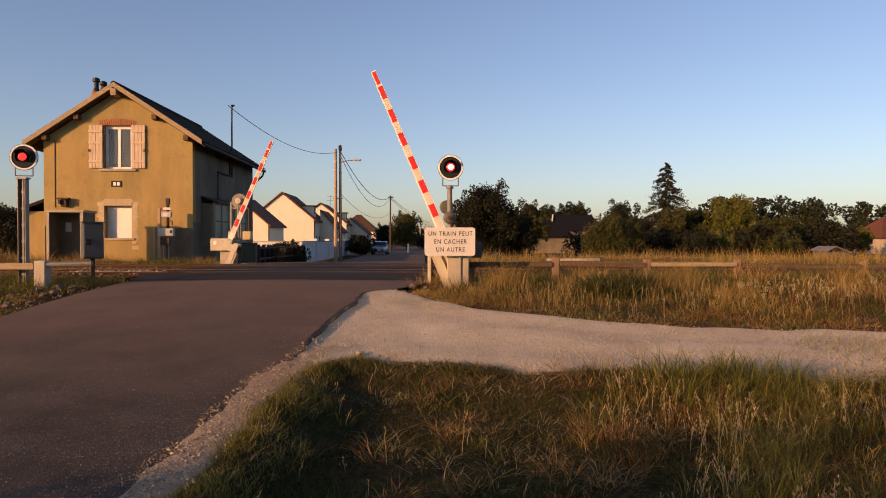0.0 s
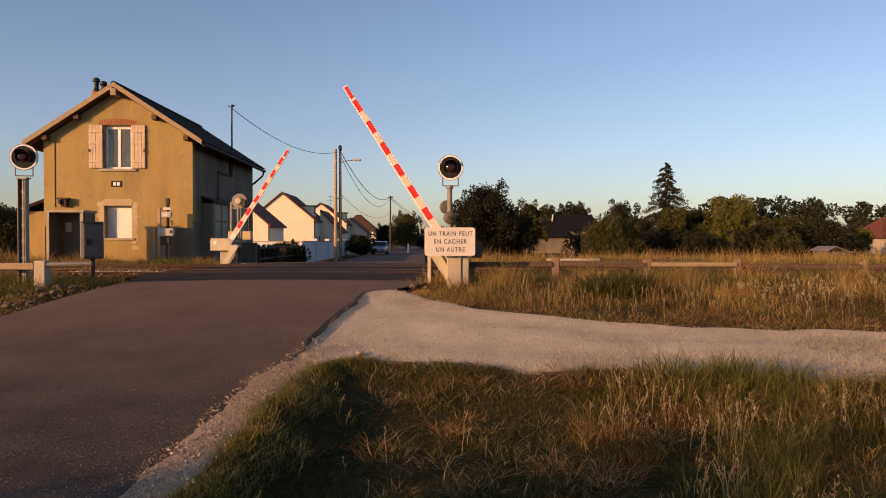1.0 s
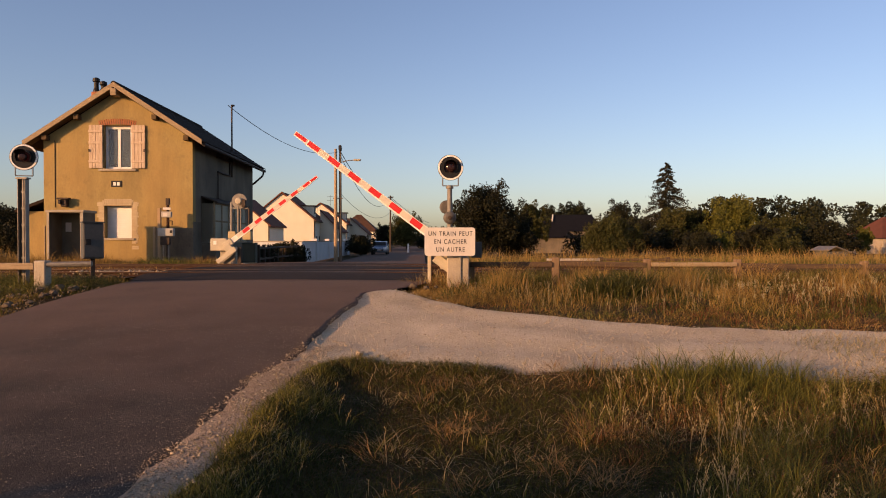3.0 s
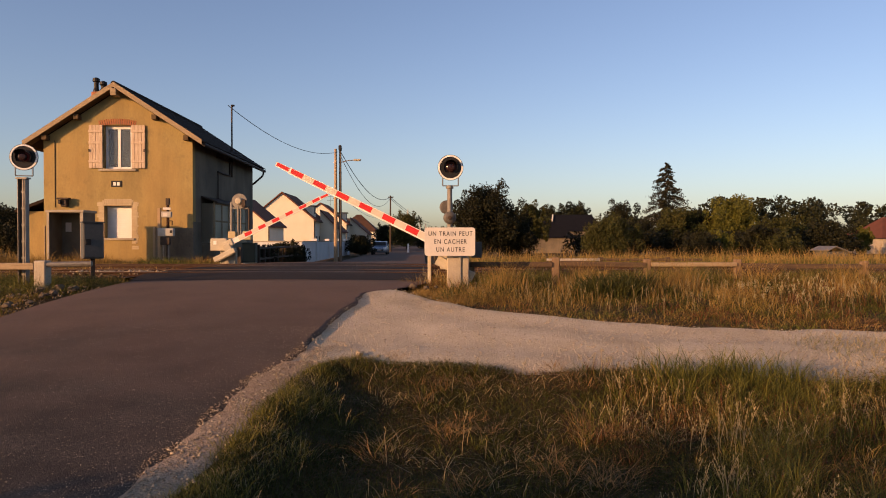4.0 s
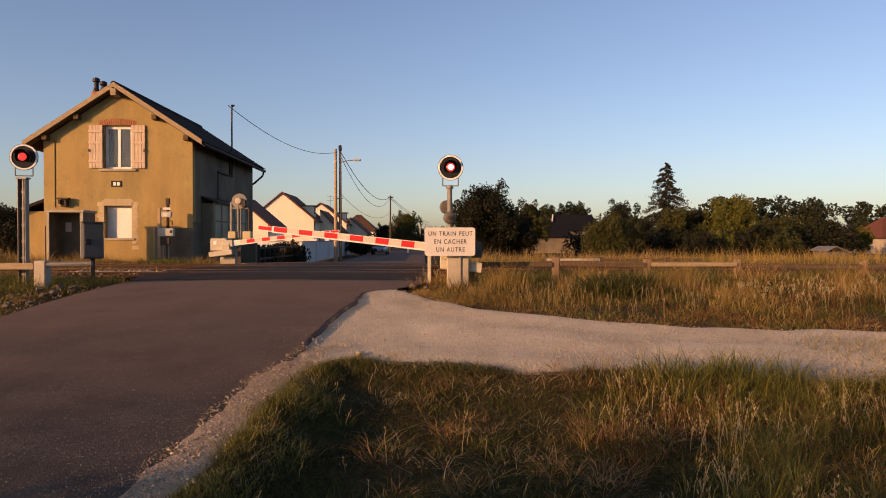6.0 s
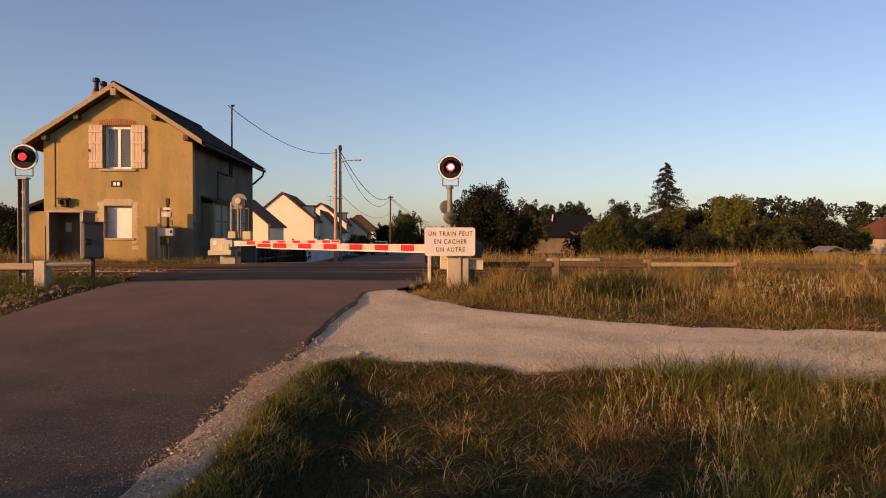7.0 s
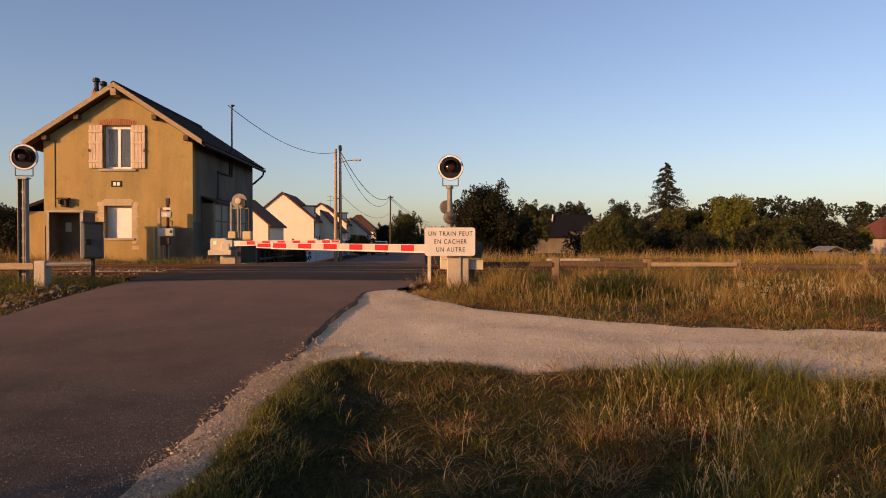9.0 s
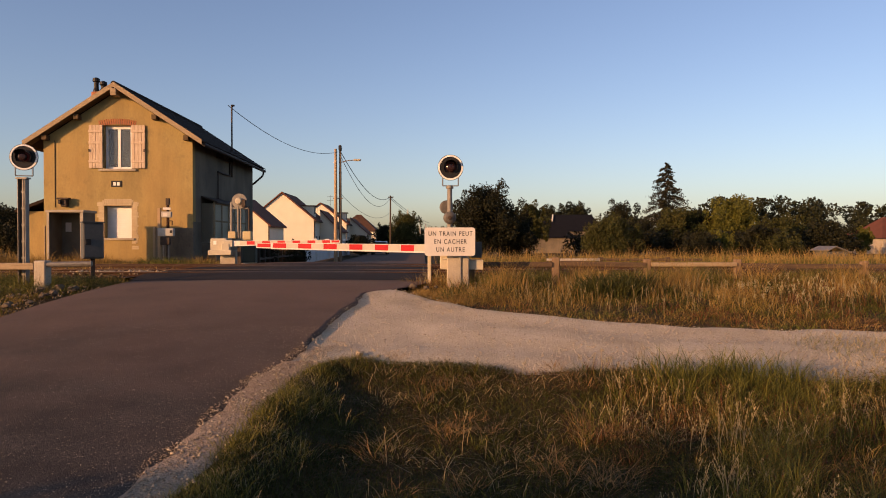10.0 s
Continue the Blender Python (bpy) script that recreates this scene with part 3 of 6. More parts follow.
    for x0, x1, z0, z1 in ((wl, wl + 0.09, 3.44, 4.9), (wr - 0.09, wr, 3.44, 4.9), (-0.07, 0.03, 3.44, 4.78), (wl + 0.09, wr - 0.09, 4.78, 4.9)):
        part("window_frame", box(B(), x0, x1, 0.15, 0.21, z0, z1, 0.008), "white", w)
    for x0, x1 in ((wl + 0.09, -0.07), (0.03, wr - 0.09)):
        part("pane", box(B(), x0, x1, 0.176, 0.184, 3.44, 4.78), "glass", w)
    # Black sheet: the darkness of the unlit room put into its colour.
    part("dark_room_sheet", box(B(), wl + 0.02, wr - 0.02, 0.32, 0.335, 3.40, 4.88), "black", h, "black sheet standing for the dim room behind the pane")
    part("window_sill", box(B(), wl - 0.18, wr + 0.18, -0.07, 0.15, 3.28, 3.36, 0.012), "concrete", h, "stone window sill")
    # segmental red brick arch, brick by brick
    lin = part("brick_arch", box(B(), wl - 0.02, wr + 0.02, -0.006, 0.0, 4.93, 5.03), "cement", h, "mortar of the brick arch")
    bme = B()
    box(bme, -0.03, 0.03, -0.014, 0.0, -0.10, 0.10, 0.006)
    me = bpy.data.meshes.new("brick")
    bme.to_mesh(me)
    bme.free()
    me.materials.append(M["brick_red"])
    for i in range(17):
        u = i / 16 * 2 - 1
        ob = new("brick", me)
        ob.parent = lin
        ob.matrix_basis = pose(-0.02 + u * 0.62, -0.002, 5.03 - 0.07 * u * u, 0, u * 14, 0)
    # shutters, open flat on the wall
    for s, x0 in ((-1, wl - 0.50), (1, wr + 0.02)):
        sh = part("shutter", box(B(), x0, x0 + 0.48, -0.038, -0.03, 3.38, 4.9), "shutter", h, "faded pinkish plank shutter, open")
        for i in range(4):
            part("plank", box(B(), x0 + i * 0.12 + 0.004, x0 + i * 0.12 + 0.116, -0.062, -0.038, 3.38, 4.9, 0.005), "shutter", sh)
        for z in (3.62, 4.28, 4.68):
            part("batten", box(B(), x0, x0 + 0.48, -0.085, -0.062, z - 0.045, z + 0.045, 0.006), "shutter", sh)
        part("hook", box(B(), x0 + (0.0 if s < 0 else 0.44), x0 + (0.04 if s < 0 else 0.48), -0.10, -0.085, 3.95, 4.05), "iron", sh)
    # lower window: closed white roller shutter in a pale brick surround
    w2 = part("roller_shutter", box(B(), wl, wr, 0.26, 0.28, 0.92, 2.06), "white", h, "closed white roller shutter")
    for i in range(14):
        part("slat", box(B(), wl, wr, 0.25, 0.26, 0.93 + i * 0.08, 1.008 + i * 0.08, 0.004), "white", w2)
    part("window_sill", box(B(), wl - 0.12, wr + 0.12, -0.05, 0.19, 0.84, 0.92, 0.012), "concrete", h)
    sur = part("brick_surround", box(B(), wl - 0.2, wl, -0.003, 0, 0.75, 2.2), "brick_pale", h, "mortar of the pale brick surround")
    part("mortar", box(B(), wr, wr + 0.2, -0.003, 0, 0.75, 2.2), "brick_pale", sur)
    part("mortar", box(B(), wl, wr, -0.003, 0, 2.07, 2.3), "brick_pale", sur)
    bme = B()
    box(bme, -0.5, 0.5, -0.009, 0.0, -0.031, 0.031, 0.002)
    me = bpy.data.meshes.new("brick")
    bme.to_mesh(me)
    bme.free()
    me.materials.append(M["brick_pale"])
    pick = random.Random(12)
    for i in range(26):
        for s in (-1, 1):
            wide = (0.24 if i % 6 < 3 else 0.17) + pick.uniform(-0.014, 0.014)
            if pick.random() < 0.16 or (i < 6 and pick.random() < 0.5):
                continue
            ob = new("brick", me)
            ob.parent = sur
            xx = wl - wide / 2 if s < 0 else wr + wide / 2
            ob.matrix_basis = pose(xx, -0.002, 0.48 + i * 0.0665)
            ob.scale = (wide, 1, 1)
    for i in range(15):
        u = i / 14 * 2 - 1
        ob = new("brick", me)
        ob.parent = sur
        ob.matrix_basis = pose(-0.02 + u * 0.50, -0.002, 2.20 - 0.05 * u * u, 0, 90 + u * 10, 0)
        ob.scale = (0.20, 1, 1)
    # plate, lamp bracket, cable
    pl = part("number_plate", box(B(), -0.25, 0.12, -0.03, -0.002, 2.72, 2.94, 0.008), "black", h, "small dark enamel plate with pale bars")
    for x in (-0.12, 0.01):
        part("bar", box(B(), x - 0.045, x + 0.045, -0.036, -0.03, 2.77, 2.89), "white", pl)
    lamp = part("wall_lamp", box(B(), -1.95, -1.72, -0.16, -0.001, 2.02, 2.28, 0.02), "iron", h, "rusty twin floodlight bracket")
    part("hood", box(B(), -2.05, -1.62, -0.24, -0.06, 2.27, 2.33, 0.015), "iron", lamp)
    part("hood", box(B(), -1.99, -1.90, -0.26, -0.10, 2.10, 2.25, 0.02), "iron", lamp)
    part("hood", box(B(), -1.78, -1.69, -0.26, -0.10, 2.10, 2.25, 0.02), "iron", lamp)
    part("cable", rod(B(), (-2.2, -0.012, 2.0), (-2.2, -0.012, 4.35), 0.014), "iron", h)
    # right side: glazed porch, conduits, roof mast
    # The porch base takes the same shade-darkened render.
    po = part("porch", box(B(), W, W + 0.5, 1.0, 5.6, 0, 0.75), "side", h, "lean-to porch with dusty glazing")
    part("porch_roof", prism(B(), [(W, 2.42), (W + 0.6, 2.22), (W + 0.6, 2.28), (W, 2.48)], 0.9, 5.7), "iron", po)
    for i in range(6):
        y = 1.03 + i * 0.9
        part("mullion", box(B(), W + 0.42, W + 0.48, y - 0.035, y + 0.035, 0.75, 2.25), "board", po)
    for z in (0.78, 1.55, 2.2):
        part("transom", box(B(), W + 0.425, W + 0.475, 1.0, 5.6, z - 0.03, z + 0.03), "board", po)
    for i in range(5):
        for z0, z1 in ((0.81, 1.52), (1.58, 2.17)):
            part("pane", box(B(), W + 0.445, W + 0.455, 1.07 + i * 0.9, 1.92 + i * 0.9, z0, z1), "dust_toned", po)
    part("end_panel", box(B(), W, W + 0.42, 1.0, 1.04, 0.75, 2.2), "dust_toned", po)
    bm = B()
    pipe(bm, [(W + 0.04, 2.9, 3.55), (W + 0.04, 4.6, 3.55), (W + 0.04, 4.6, 4.3)], 0.035)
    pipe(bm, [(W + 0.04, 2.9, 3.55), (W + 0.04, 2.9, 2.5), (W + 0.04, 3.6, 2.45)], 0.022)
    pipe(bm, [(W + 0.03, 2.8, 4.12), (W + 0.03, 4.6, 4.12)], 0.035)
    part("conduit", bm, "iron", h, "dark cable conduits on the side wall")
    bm = B()
    rod(bm, (W + 0.08, 4.75, 3.5), (W + 0.08, 4.75, 6.56), 0.035)
    mast = part("service_mast", bm, "iron", h, "thin dark cable mast above the eaves")
    part("insulator", rod(B(), (W + 0.08, 4.75, 6.51), (W + 0.2, 4.75, 6.53), 0.06, 0.03), "black", mast)
    # low annex on the far left side
    part("annex_wall", box(B(), -W - 2.45, -W, 3.2, 6.0, 0, 2.0), "ochre", h, "low annex wall")
    part("annex_roof", prism(B(), [(-W - 2.7, 1.93), (-W, 2.95), (-W, 3.07), (-W - 2.7, 2.05)], 2.9, 6.2), "roof", h, "sloping annex roof")
    return h


HOUSE = house()


# ---- level crossing ----
def signal_head(parent, x, y, z, yaw, straight=True, label="round black flashing-light head with a white rim"):
    """A round target with a hooded lamp; an added drum turns its glowing or its dark face to the road to imitate the
    flashing.
    """
    head = part("signal_head", turned(B(), [(0.03, 0.02), (0.03, 0.225), (0.0, 0.24), (-0.012, 0.24), (-0.012, 0.12)], 36), "black", parent, label)
    head.matrix_basis = pose(x, y, z, 0, 0, yaw)
    bm = B()
    for r0, r1, y0 in ((0.202, 0.232, -0.022),):
        a0 = [[], [], []]
        for i in range(40):
            c, s = math.cos(i * math.tau / 40), math.sin(i * math.tau / 40)
            a0[0].append(bm.verts.new((r0 * c, y0, r0 * s)))
            a0[1].append(bm.verts.new((r1 * c, y0, r1 * s)))
            a0[2].append(bm.verts.new((r1 * c, -0.010, r1 * s)))
        for i in range(40):
            j = (i + 1) % 40
            bm.faces.new((a0[0][i], a0[1][i], a0[1][j], a0[0][j]))
            bm.faces.new((a0[1][i], a0[2][i], a0[2][j], a0[1][j]))
    part("white_rim", bm, "white", head, "white reflecting rim")
    part("housing", turned(B(), [(0.03, 0.12), (0.17, 0.11), (0.2, 0.06), (0.2, 0.01)], 24), "grey_box", head, "grey lamp housing")
    # hood: upper two thirds of a tube
    bm = B()
    n_ = 22
    ring = []
    for i in range(n_ + 1):
        an = radians(-35 + i * 250 / n_)
        c, s = math.cos(an), math.sin(an)
        ln = 0.20 if 0.25 < i / n_ < 0.75 else 0.07
        ring.append([bm.verts.new((r * c, yy, r * s)) for r, yy in ((0.135, -0.012), (0.135, -ln), (0.128, -ln), (0.128, -0.012))])
    for p, q_ in zip(ring, ring[1:]):
        for i in range(4):
            bm.faces.new((p[i], p[(i + 1) % 4], q_[(i + 1) % 4], q_[i]))
    part("hood", bm, "black", head, "black sheet-metal hood")
    # frame under the target
    bm = B()
    for s in (-1, 1):
        pipe(bm, [(0.145 * s, 0.0, -0.19), (0.145 * s, 0.0, -0.34), (0, 0.0, -0.34)], 0.011)
    part("bracket", bm, "galv", head)
    drum = part("flash_drum", turned(B(), [(-0.045, 0.012), (-0.042, 0.055), (-0.03, 0.078), (0.0, 0.082), (0.03, 0.078), (0.042, 0.055), (0.045, 0.012)], 24), "lens_dark", head, "added drum that turns its glowing face out for each flash")
    me = drum.data
    me.materials.append(M["glow"])
    me.materials.append(M["core"])
    for p in me.polygons:
        if p.center.y < -0.02:
            p.material_index = 2 if straight and math.hypot(p.center.x, p.center.z) < 0.058 else 1
    drum.matrix_basis = pose(0, -0.062, 0)
    return head, drum


def beam_of(parent, s, pivot, tip=3.58):
    """The striped arm; it points to s (-1 or +1) along x and turns about the pivot."""
    bm = B()
    pts = [(0.10, 0.085), (0.8, 0.078), (2.9, 0.062), (tip - 0.28, 0.060), (tip - 0.28, 0.048), (tip, 0.045)]
    for (xa, ha), (xb, hb) in zip(pts, pts[1:]):
        if xb - xa > 0.01:
            prism(bm, [(s * xa, -ha), (s * xb, -hb), (s * xb, hb), (s * xa, ha)], -0.028, 0.028)
    beam = part("beam", bm, "beam_white", parent, "white barrier arm with red reflecting stripes")
    half = lambda x: float(np.interp(x, [p[0] for p in pts], [p[1] for p in pts]))
    starts = [0.02, 0.315, 0.79, 1.27, 1.755, 2.24, 2.73]
    for st in starts:
        x1, x0 = tip - st, tip - st - 0.25
        h0, h1 = half(x0 + 0.01), half(x1 - 0.02)
        part("red_stripe", prism(B(), [(s * x0, -h0 * 0.62), (s * x1, -h1 * 0.62), (s * x1, h1 * 0.86), (s * x0, h0 * 0.86)], -0.032, 0.032), "beam_red", beam)
    for i, st in enumerate(starts[1:]):
        x1, x0 = tip - st - 0.252, tip - st - 0.478
        h0, h1 = half(x0), half(x1)
        part("cream_panel", prism(B(), [(s * x0, -h0 * 0.62), (s * x1, -h1 * 0.62), (s * x1, h1 * 0.86), (s * x0, h0 * 0.86)], -0.0305, 0.0305), "beam_cream", beam)
    part("beam_root", box(B(), -0.16, 0.16, -0.075, 0.075, -0.11, 0.11, 0.02), "plastic", beam, "beige cast arm root")
    for y0 in (-0.14, 0.09):
        part("counterweight", box(B(), -s * 0.62, s * 0.12, y0, y0 + 0.05, -0.36, -0.20, 0.012), "plastic", beam, "beige counterweight plate")
    part("counterweight_arm", box(B(), -s * 0.2, s * 0.05, -0.10, 0.10, -0.26, 0.0, 0.015), "plastic", beam)
    beam.matrix_basis = pose(*pivot)
    return beam


def bell(parent, x, y, z, r, face=-1):
    b = part("bell", turned(B(), [(face * 0.07, 0.02), (face * 0.065, r * 0.55), (face * 0.03, r * 0.92), (0.0, r), (-face * 0.02, r * 0.8)], 26), "bell_grey", parent, "round dull grey warning bell")
    b.matrix_basis = pose(x, y, z)
    part("bell_boss", turned(B(), [(face * 0.095, 0.012), (face * 0.09, r * 0.3), (face * 0.066, r * 0.34)], 16), "iron", b)
    return b


def words(parent, body, x, z, size, y):
    cu = bpy.data.curves.new("lettering", "FONT")
    cu.body, cu.size, cu.align_x, cu.align_y, cu.extrude, cu.offset = body, size, "CENTER", "CENTER", 0.001, 0.0008
    cu.space_character = 1.24
    cu.materials.append(M["ink"])
    ob = new("lettering", cu)
    ob.parent = parent
    ob.matrix_basis = pose(x, y, z, 90, 0, 0)
    ob.scale = (0.80, 1, 1)
    return ob


def near_gate():
    """The barrier on the near side, with its signal and warning sign."""
    g = thing("level_crossing_barrier", "red and white half barrier with flashing light and concrete base", "barrier", 0.125, 13.05, LEVEL, 0, "level crossing barriers")
    part("concrete_base", box(B(), -0.05, 0.22, -0.20, 0.35, -0.1, 0.60, 0.02), "concrete", g, "lichen-stained concrete base")
    part("side_post", box(B(), 0.235, 0.36, -0.17, 0.16, -0.1, 0.53, 0.015), "concrete", g)
    part("mechanism_box", box(B(), -0.18, 0.30, 0.22, 0.55, 0.28, 0.62, 0.02), "plastic", g, "beige drive casing")
    part("cabinet", box(B(), 0.42, 0.62, 0.25, 0.55, 0.5, 0.80, 0.015), "grey_box", g, "small grey junction box")
    part("post", box(B(), -0.42, -0.35, 0.3, 0.37, -0.05, 0.6, 0.01), "plastic", g)
    bm = B()
    rod(bm, (0.0, -0.02, 0.58), (0.0, -0.02, 1.85), 0.052, 0.046, 12)
    mast = part("signal_mast", bm, "galv", g, "grey steel signal mast")
    part("mast_collar", rod(B(), (0, -0.02, 1.80), (0, -0.02, 1.86), 0.07), "galv", mast)
    bell(g, 0.0, -0.14, 1.25, 0.12, -1)
    bell(g, -0.06, 0.10, 1.46, 0.13, 1)
    sign = part("warning_sign", box(B(), -0.462, 0.462, -0.36, -0.335, 0.55, 1.068), "sign", g, "white enamel warning sign with black capitals")
    bv = bmesh.new()
    bv.from_mesh(sign.data)
    es = [e for e in bv.edges if abs(e.verts[0].co.y - e.verts[1].co.y) > 0.01]
    bmesh.ops.bevel(bv, geom=es, offset=0.05, segments=5, profile=0.5, affect="EDGES")
    bv.to_mesh(sign.data)
    bv.free()
    words(sign, "UN TRAIN PEUT", 0.01, 0.952, 0.116, -0.363)
    words(sign, "EN CACHER", 0.01, 0.807, 0.116, -0.363)
    words(sign, "UN AUTRE", 0.01, 0.662, 0.116, -0.363)
    bm = B()
    for z in (0.66, 0.98):
        box(bm, -0.3, 0.3, -0.334, -0.315, z - 0.02, z + 0.02)
    box(bm, -0.06, 0.06, -0.315, -0.06, 0.9, 0.94)
    part("sign_bracket", bm, "galv", sign)
    head, drum = signal_head(g, 0.015, -0.06, 2.19, 2)
    beam = beam_of(g, -1, (0.0, 0.10, 0.665), 3.65)
    return g, beam, drum


def far_gate():
    """The barrier on the far side, seen from behind."""
    g = thing("level_crossing_barrier", "red and white half barrier beyond the tracks, seen from behind", "barrier", -6.88, 22.4, LEVEL, 0, "level crossing barriers")
    part("concrete_base", box(B(), -0.33, 0.16, 0.1, 0.6, -0.1, 0.50, 0.02), "concrete", g, "pale concrete base")
    part("mechanism_box", box(B(), -0.60, -0.08, -0.05, 0.4, 0.50, 0.90, 0.02), "plastic", g, "beige drive casing with a small label")
    part("casing_label", box(B(), -0.50, -0.40, -0.056, -0.05, 0.70, 0.82), "white", g)
    part("casing", box(B(), -0.16, 0.10, 0.35, 0.6, 0.9, 1.13, 0.02), "yellow", g, "yellowish casing")
    part("casing", box(B(), 0.32, 0.60, 0.35, 0.6, 0.85, 1.13, 0.02), "yellow", g, "yellowish casing")
    part("post", box(B(), 0.26, 0.38, -0.02, 0.12, -0.05, 0.62, 0.01), "iron", g)
    part("foot_stone", box(B(), 0.38, 0.55, -0.1, 0.1, -0.05, 0.1, 0.03), "concrete", g)
    bm = B()
    rod(bm, (0.16, 0.45, 0.9), (0.16, 0.45, 1.95), 0.045)
    rod(bm, (0.24, 0.45, 0.9), (0.24, 0.45, 1.9), 0.02)
    mast = part("signal_mast", bm, "galv", g, "grey steel signal mast")
    part("side_post", rod(B(), (-0.08, 0.5, 1.13), (-0.08, 0.5, 2.1), 0.05), "galv", g)
    part("side_post", rod(B(), (0.50, 0.5, 1.13), (0.50, 0.5, 1.95), 0.035), "iron", g)
    part("cross_bar", box(B(), -0.1, 0.52, 0.47, 0.53, 1.86, 1.92), "galv", g)
    t = part("signal_back", turned(B(), [(0.0, 0.02), (0.0, 0.25), (0.025, 0.25), (0.025, 0.1)], 32), "galv", g, "grey back of a round signal head")
    t.matrix_basis = pose(0.20, 0.42, 2.12)
    part("lamp_housing", turned(B(), [(0.0, 0.12), (-0.10, 0.11), (-0.13, 0.08), (-0.13, 0.01)], 24), "plastic", t, "pale round lamp housing")
    part("motor", box(B(), 0.10, 0.24, -0.12, 0.0, -0.2, 0.05, 0.02), "iron", t)
    beam = beam_of(g, 1, (0.0, -0.10, 0.73))
    return g, beam


NEAR, NEAR_BEAM, NEAR_DRUM = near_gate()
FAR, FAR_BEAM = far_gate()


def left_signal():
    g = thing("crossing_signal", "tall grey steel mast with a round flashing red light", "signal", -7.66, 12.7, LEVEL - 0.05)
    bm = B()
    box(bm, -0.072, -0.062, -0.06, 0.06, -0.1, 2.0)
    box(bm, 0.062, 0.072, -0.06, 0.06, -0.1, 2.0)
    box(bm, -0.062, 0.062, 0.05, 0.06, -0.1, 2.0)
    mast = part("mast", bm, "galv", g, "channel-section steel mast")
    part("cable_tube", rod(B(), (0.02, -0.02, 0), (0.02, -0.02, 2.0), 0.025), "galv", mast, "bright cable tube")
    for i in range(6):
        part("clip", box(B(), -0.012, 0.052, -0.05, 0.05, 0.25 + i * 0.3, 0.28 + i * 0.3), "galv", mast)
    part("mast_head", box(B(), -0.10, 0.10, -0.07, 0.07, 2.0, 2.03), "galv", mast)
    head, drum = signal_head(g, 0.02, 0, 2.40, 13, False)
    drum.scale = (0.92, 0.95, 0.92)
    return g, drum


LEFT, LEFT_DRUM = left_signal()


# ---- trackside things ----
def rail_fence(name, label, x, y, z, posts, rails, post_mat, rail_mat, group="trackside fences"):
    """posts: x places; rails: rows of x0, x1, height, thickness, material."""
    g = thing(name, label, "fence", x, y, z, 0, group)
    for px_, h_, w_ in posts:
        bm = B()
        box(bm, px_ - w_ / 2, px_ + w_ / 2, -w_ / 2, w_ / 2, -0.15, h_, 0.015)
        part("post", bm, post_mat, g)
    for x0, x1, z0, th, m_, drop in rails:
        bm = B()
        box(bm, x0, x1, -0.11, -0.03, z0 - th / 2, z0 + th / 2, 0.012)
        for v_ in bm.verts:
            v_.co.z -= drop * (v_.co.x - x0)
        part("rail", bm, m_, g)
    return g


rail_fence("guard_rail", "low timber guard rail on a square concrete post", -7.2, 12.5, LEVEL - 0.03, [(0, 0.50, 0.21), (-2.6, 0.5, 0.2)], [(-3.4, -0.1, 0.40, 0.12, "board", 0)], "concrete", "rail_wood")
g = bpy.data.objects["guard_rail"]
part("steel_rail", rod(B(), (0.1, -0.04, 0.43), (0.86, 0.05, 0.44), 0.05), "galv", g, "grey steel tube rail")
rail_fence("guard_rail", "weathered timber rail fence on square posts beside the track", 0, 13.7, LEVEL, [(2.22, 0.50, 0.14), (4.02, 0.46, 0.13), (5.80, 0.46, 0.13), (0.56, 0.4, 0.12), (8.3, 0.42, 0.13), (11, 0.42, 0.13)],
           [(0.5, 2.15, 0.36, 0.10, "rail_wood", 0.0), (2.30, 3.98, 0.38, 0.10, "rail_wood", 0.02), (4.08, 5.76, 0.36, 0.08, "board", 0.0), (5.86, 8.2, 0.34, 0.09, "rail_wood", 0.01), (8.3, 11, 0.32, 0.09, "rail_wood", 0)], "post_wood", "rail_wood")
rail_fence("guard_rail", "pale timber rail fence beyond the tracks", 0, 22.9, LEVEL, [(3.5, 0.2, 0.14), (5.2, 0.28, 0.16), (7.4, 0.28, 0.14)], [(3.4, 5.15, 0.20, 0.08, "pole_concrete", 0), (5.2, 8.5, 0.2, 0.08, "rail_wood", 0.0)], "rail_wood", "rail_wood")


def booth():
    g = thing("telephone_booth", "open-fronted grey-brown concrete shelter booth beside the track", "booth", -12.0, 22.1, LEVEL, 3)
    part("back_panel", box(B(), -0.55, 0.55, 0.80, 0.86, 0, 1.72), "booth", g)
    part("side_panel", box(B(), -0.55, -0.49, 0, 0.80, 0, 1.72), "booth", g)
    s = part("side_panel", box(B(), 0.49, 0.55, 0, 0.80, 0, 1.72), "booth", g)
    part("vent", box(B(), 0.551, 0.556, 0.45, 0.62, 1.05, 1.25), "white", s)
    part("roof_slab", box(B(), -0.60, 0.60, -0.05, 0.90, 1.72, 1.80, 0.015), "concrete", g, "pale concrete roof slab")
    part("front_frame", box(B(), 0.47, 0.56, -0.03, 0.0, 0, 1.72), "concrete", g)
    part("front_frame", box(B(), -0.56, -0.49, -0.03, 0.0, 0, 1.72), "concrete", g)
    part("notice", box(B(), -0.36, -0.18, 0.775, 0.799, 1.12, 1.42), "sign", g, "pale notice sheet inside")
    part("post", rod(B(), (-0.68, 0.1, -0.05), (-0.68, 0.1, 1.3), 0.03), "board", g)
    return g


booth()


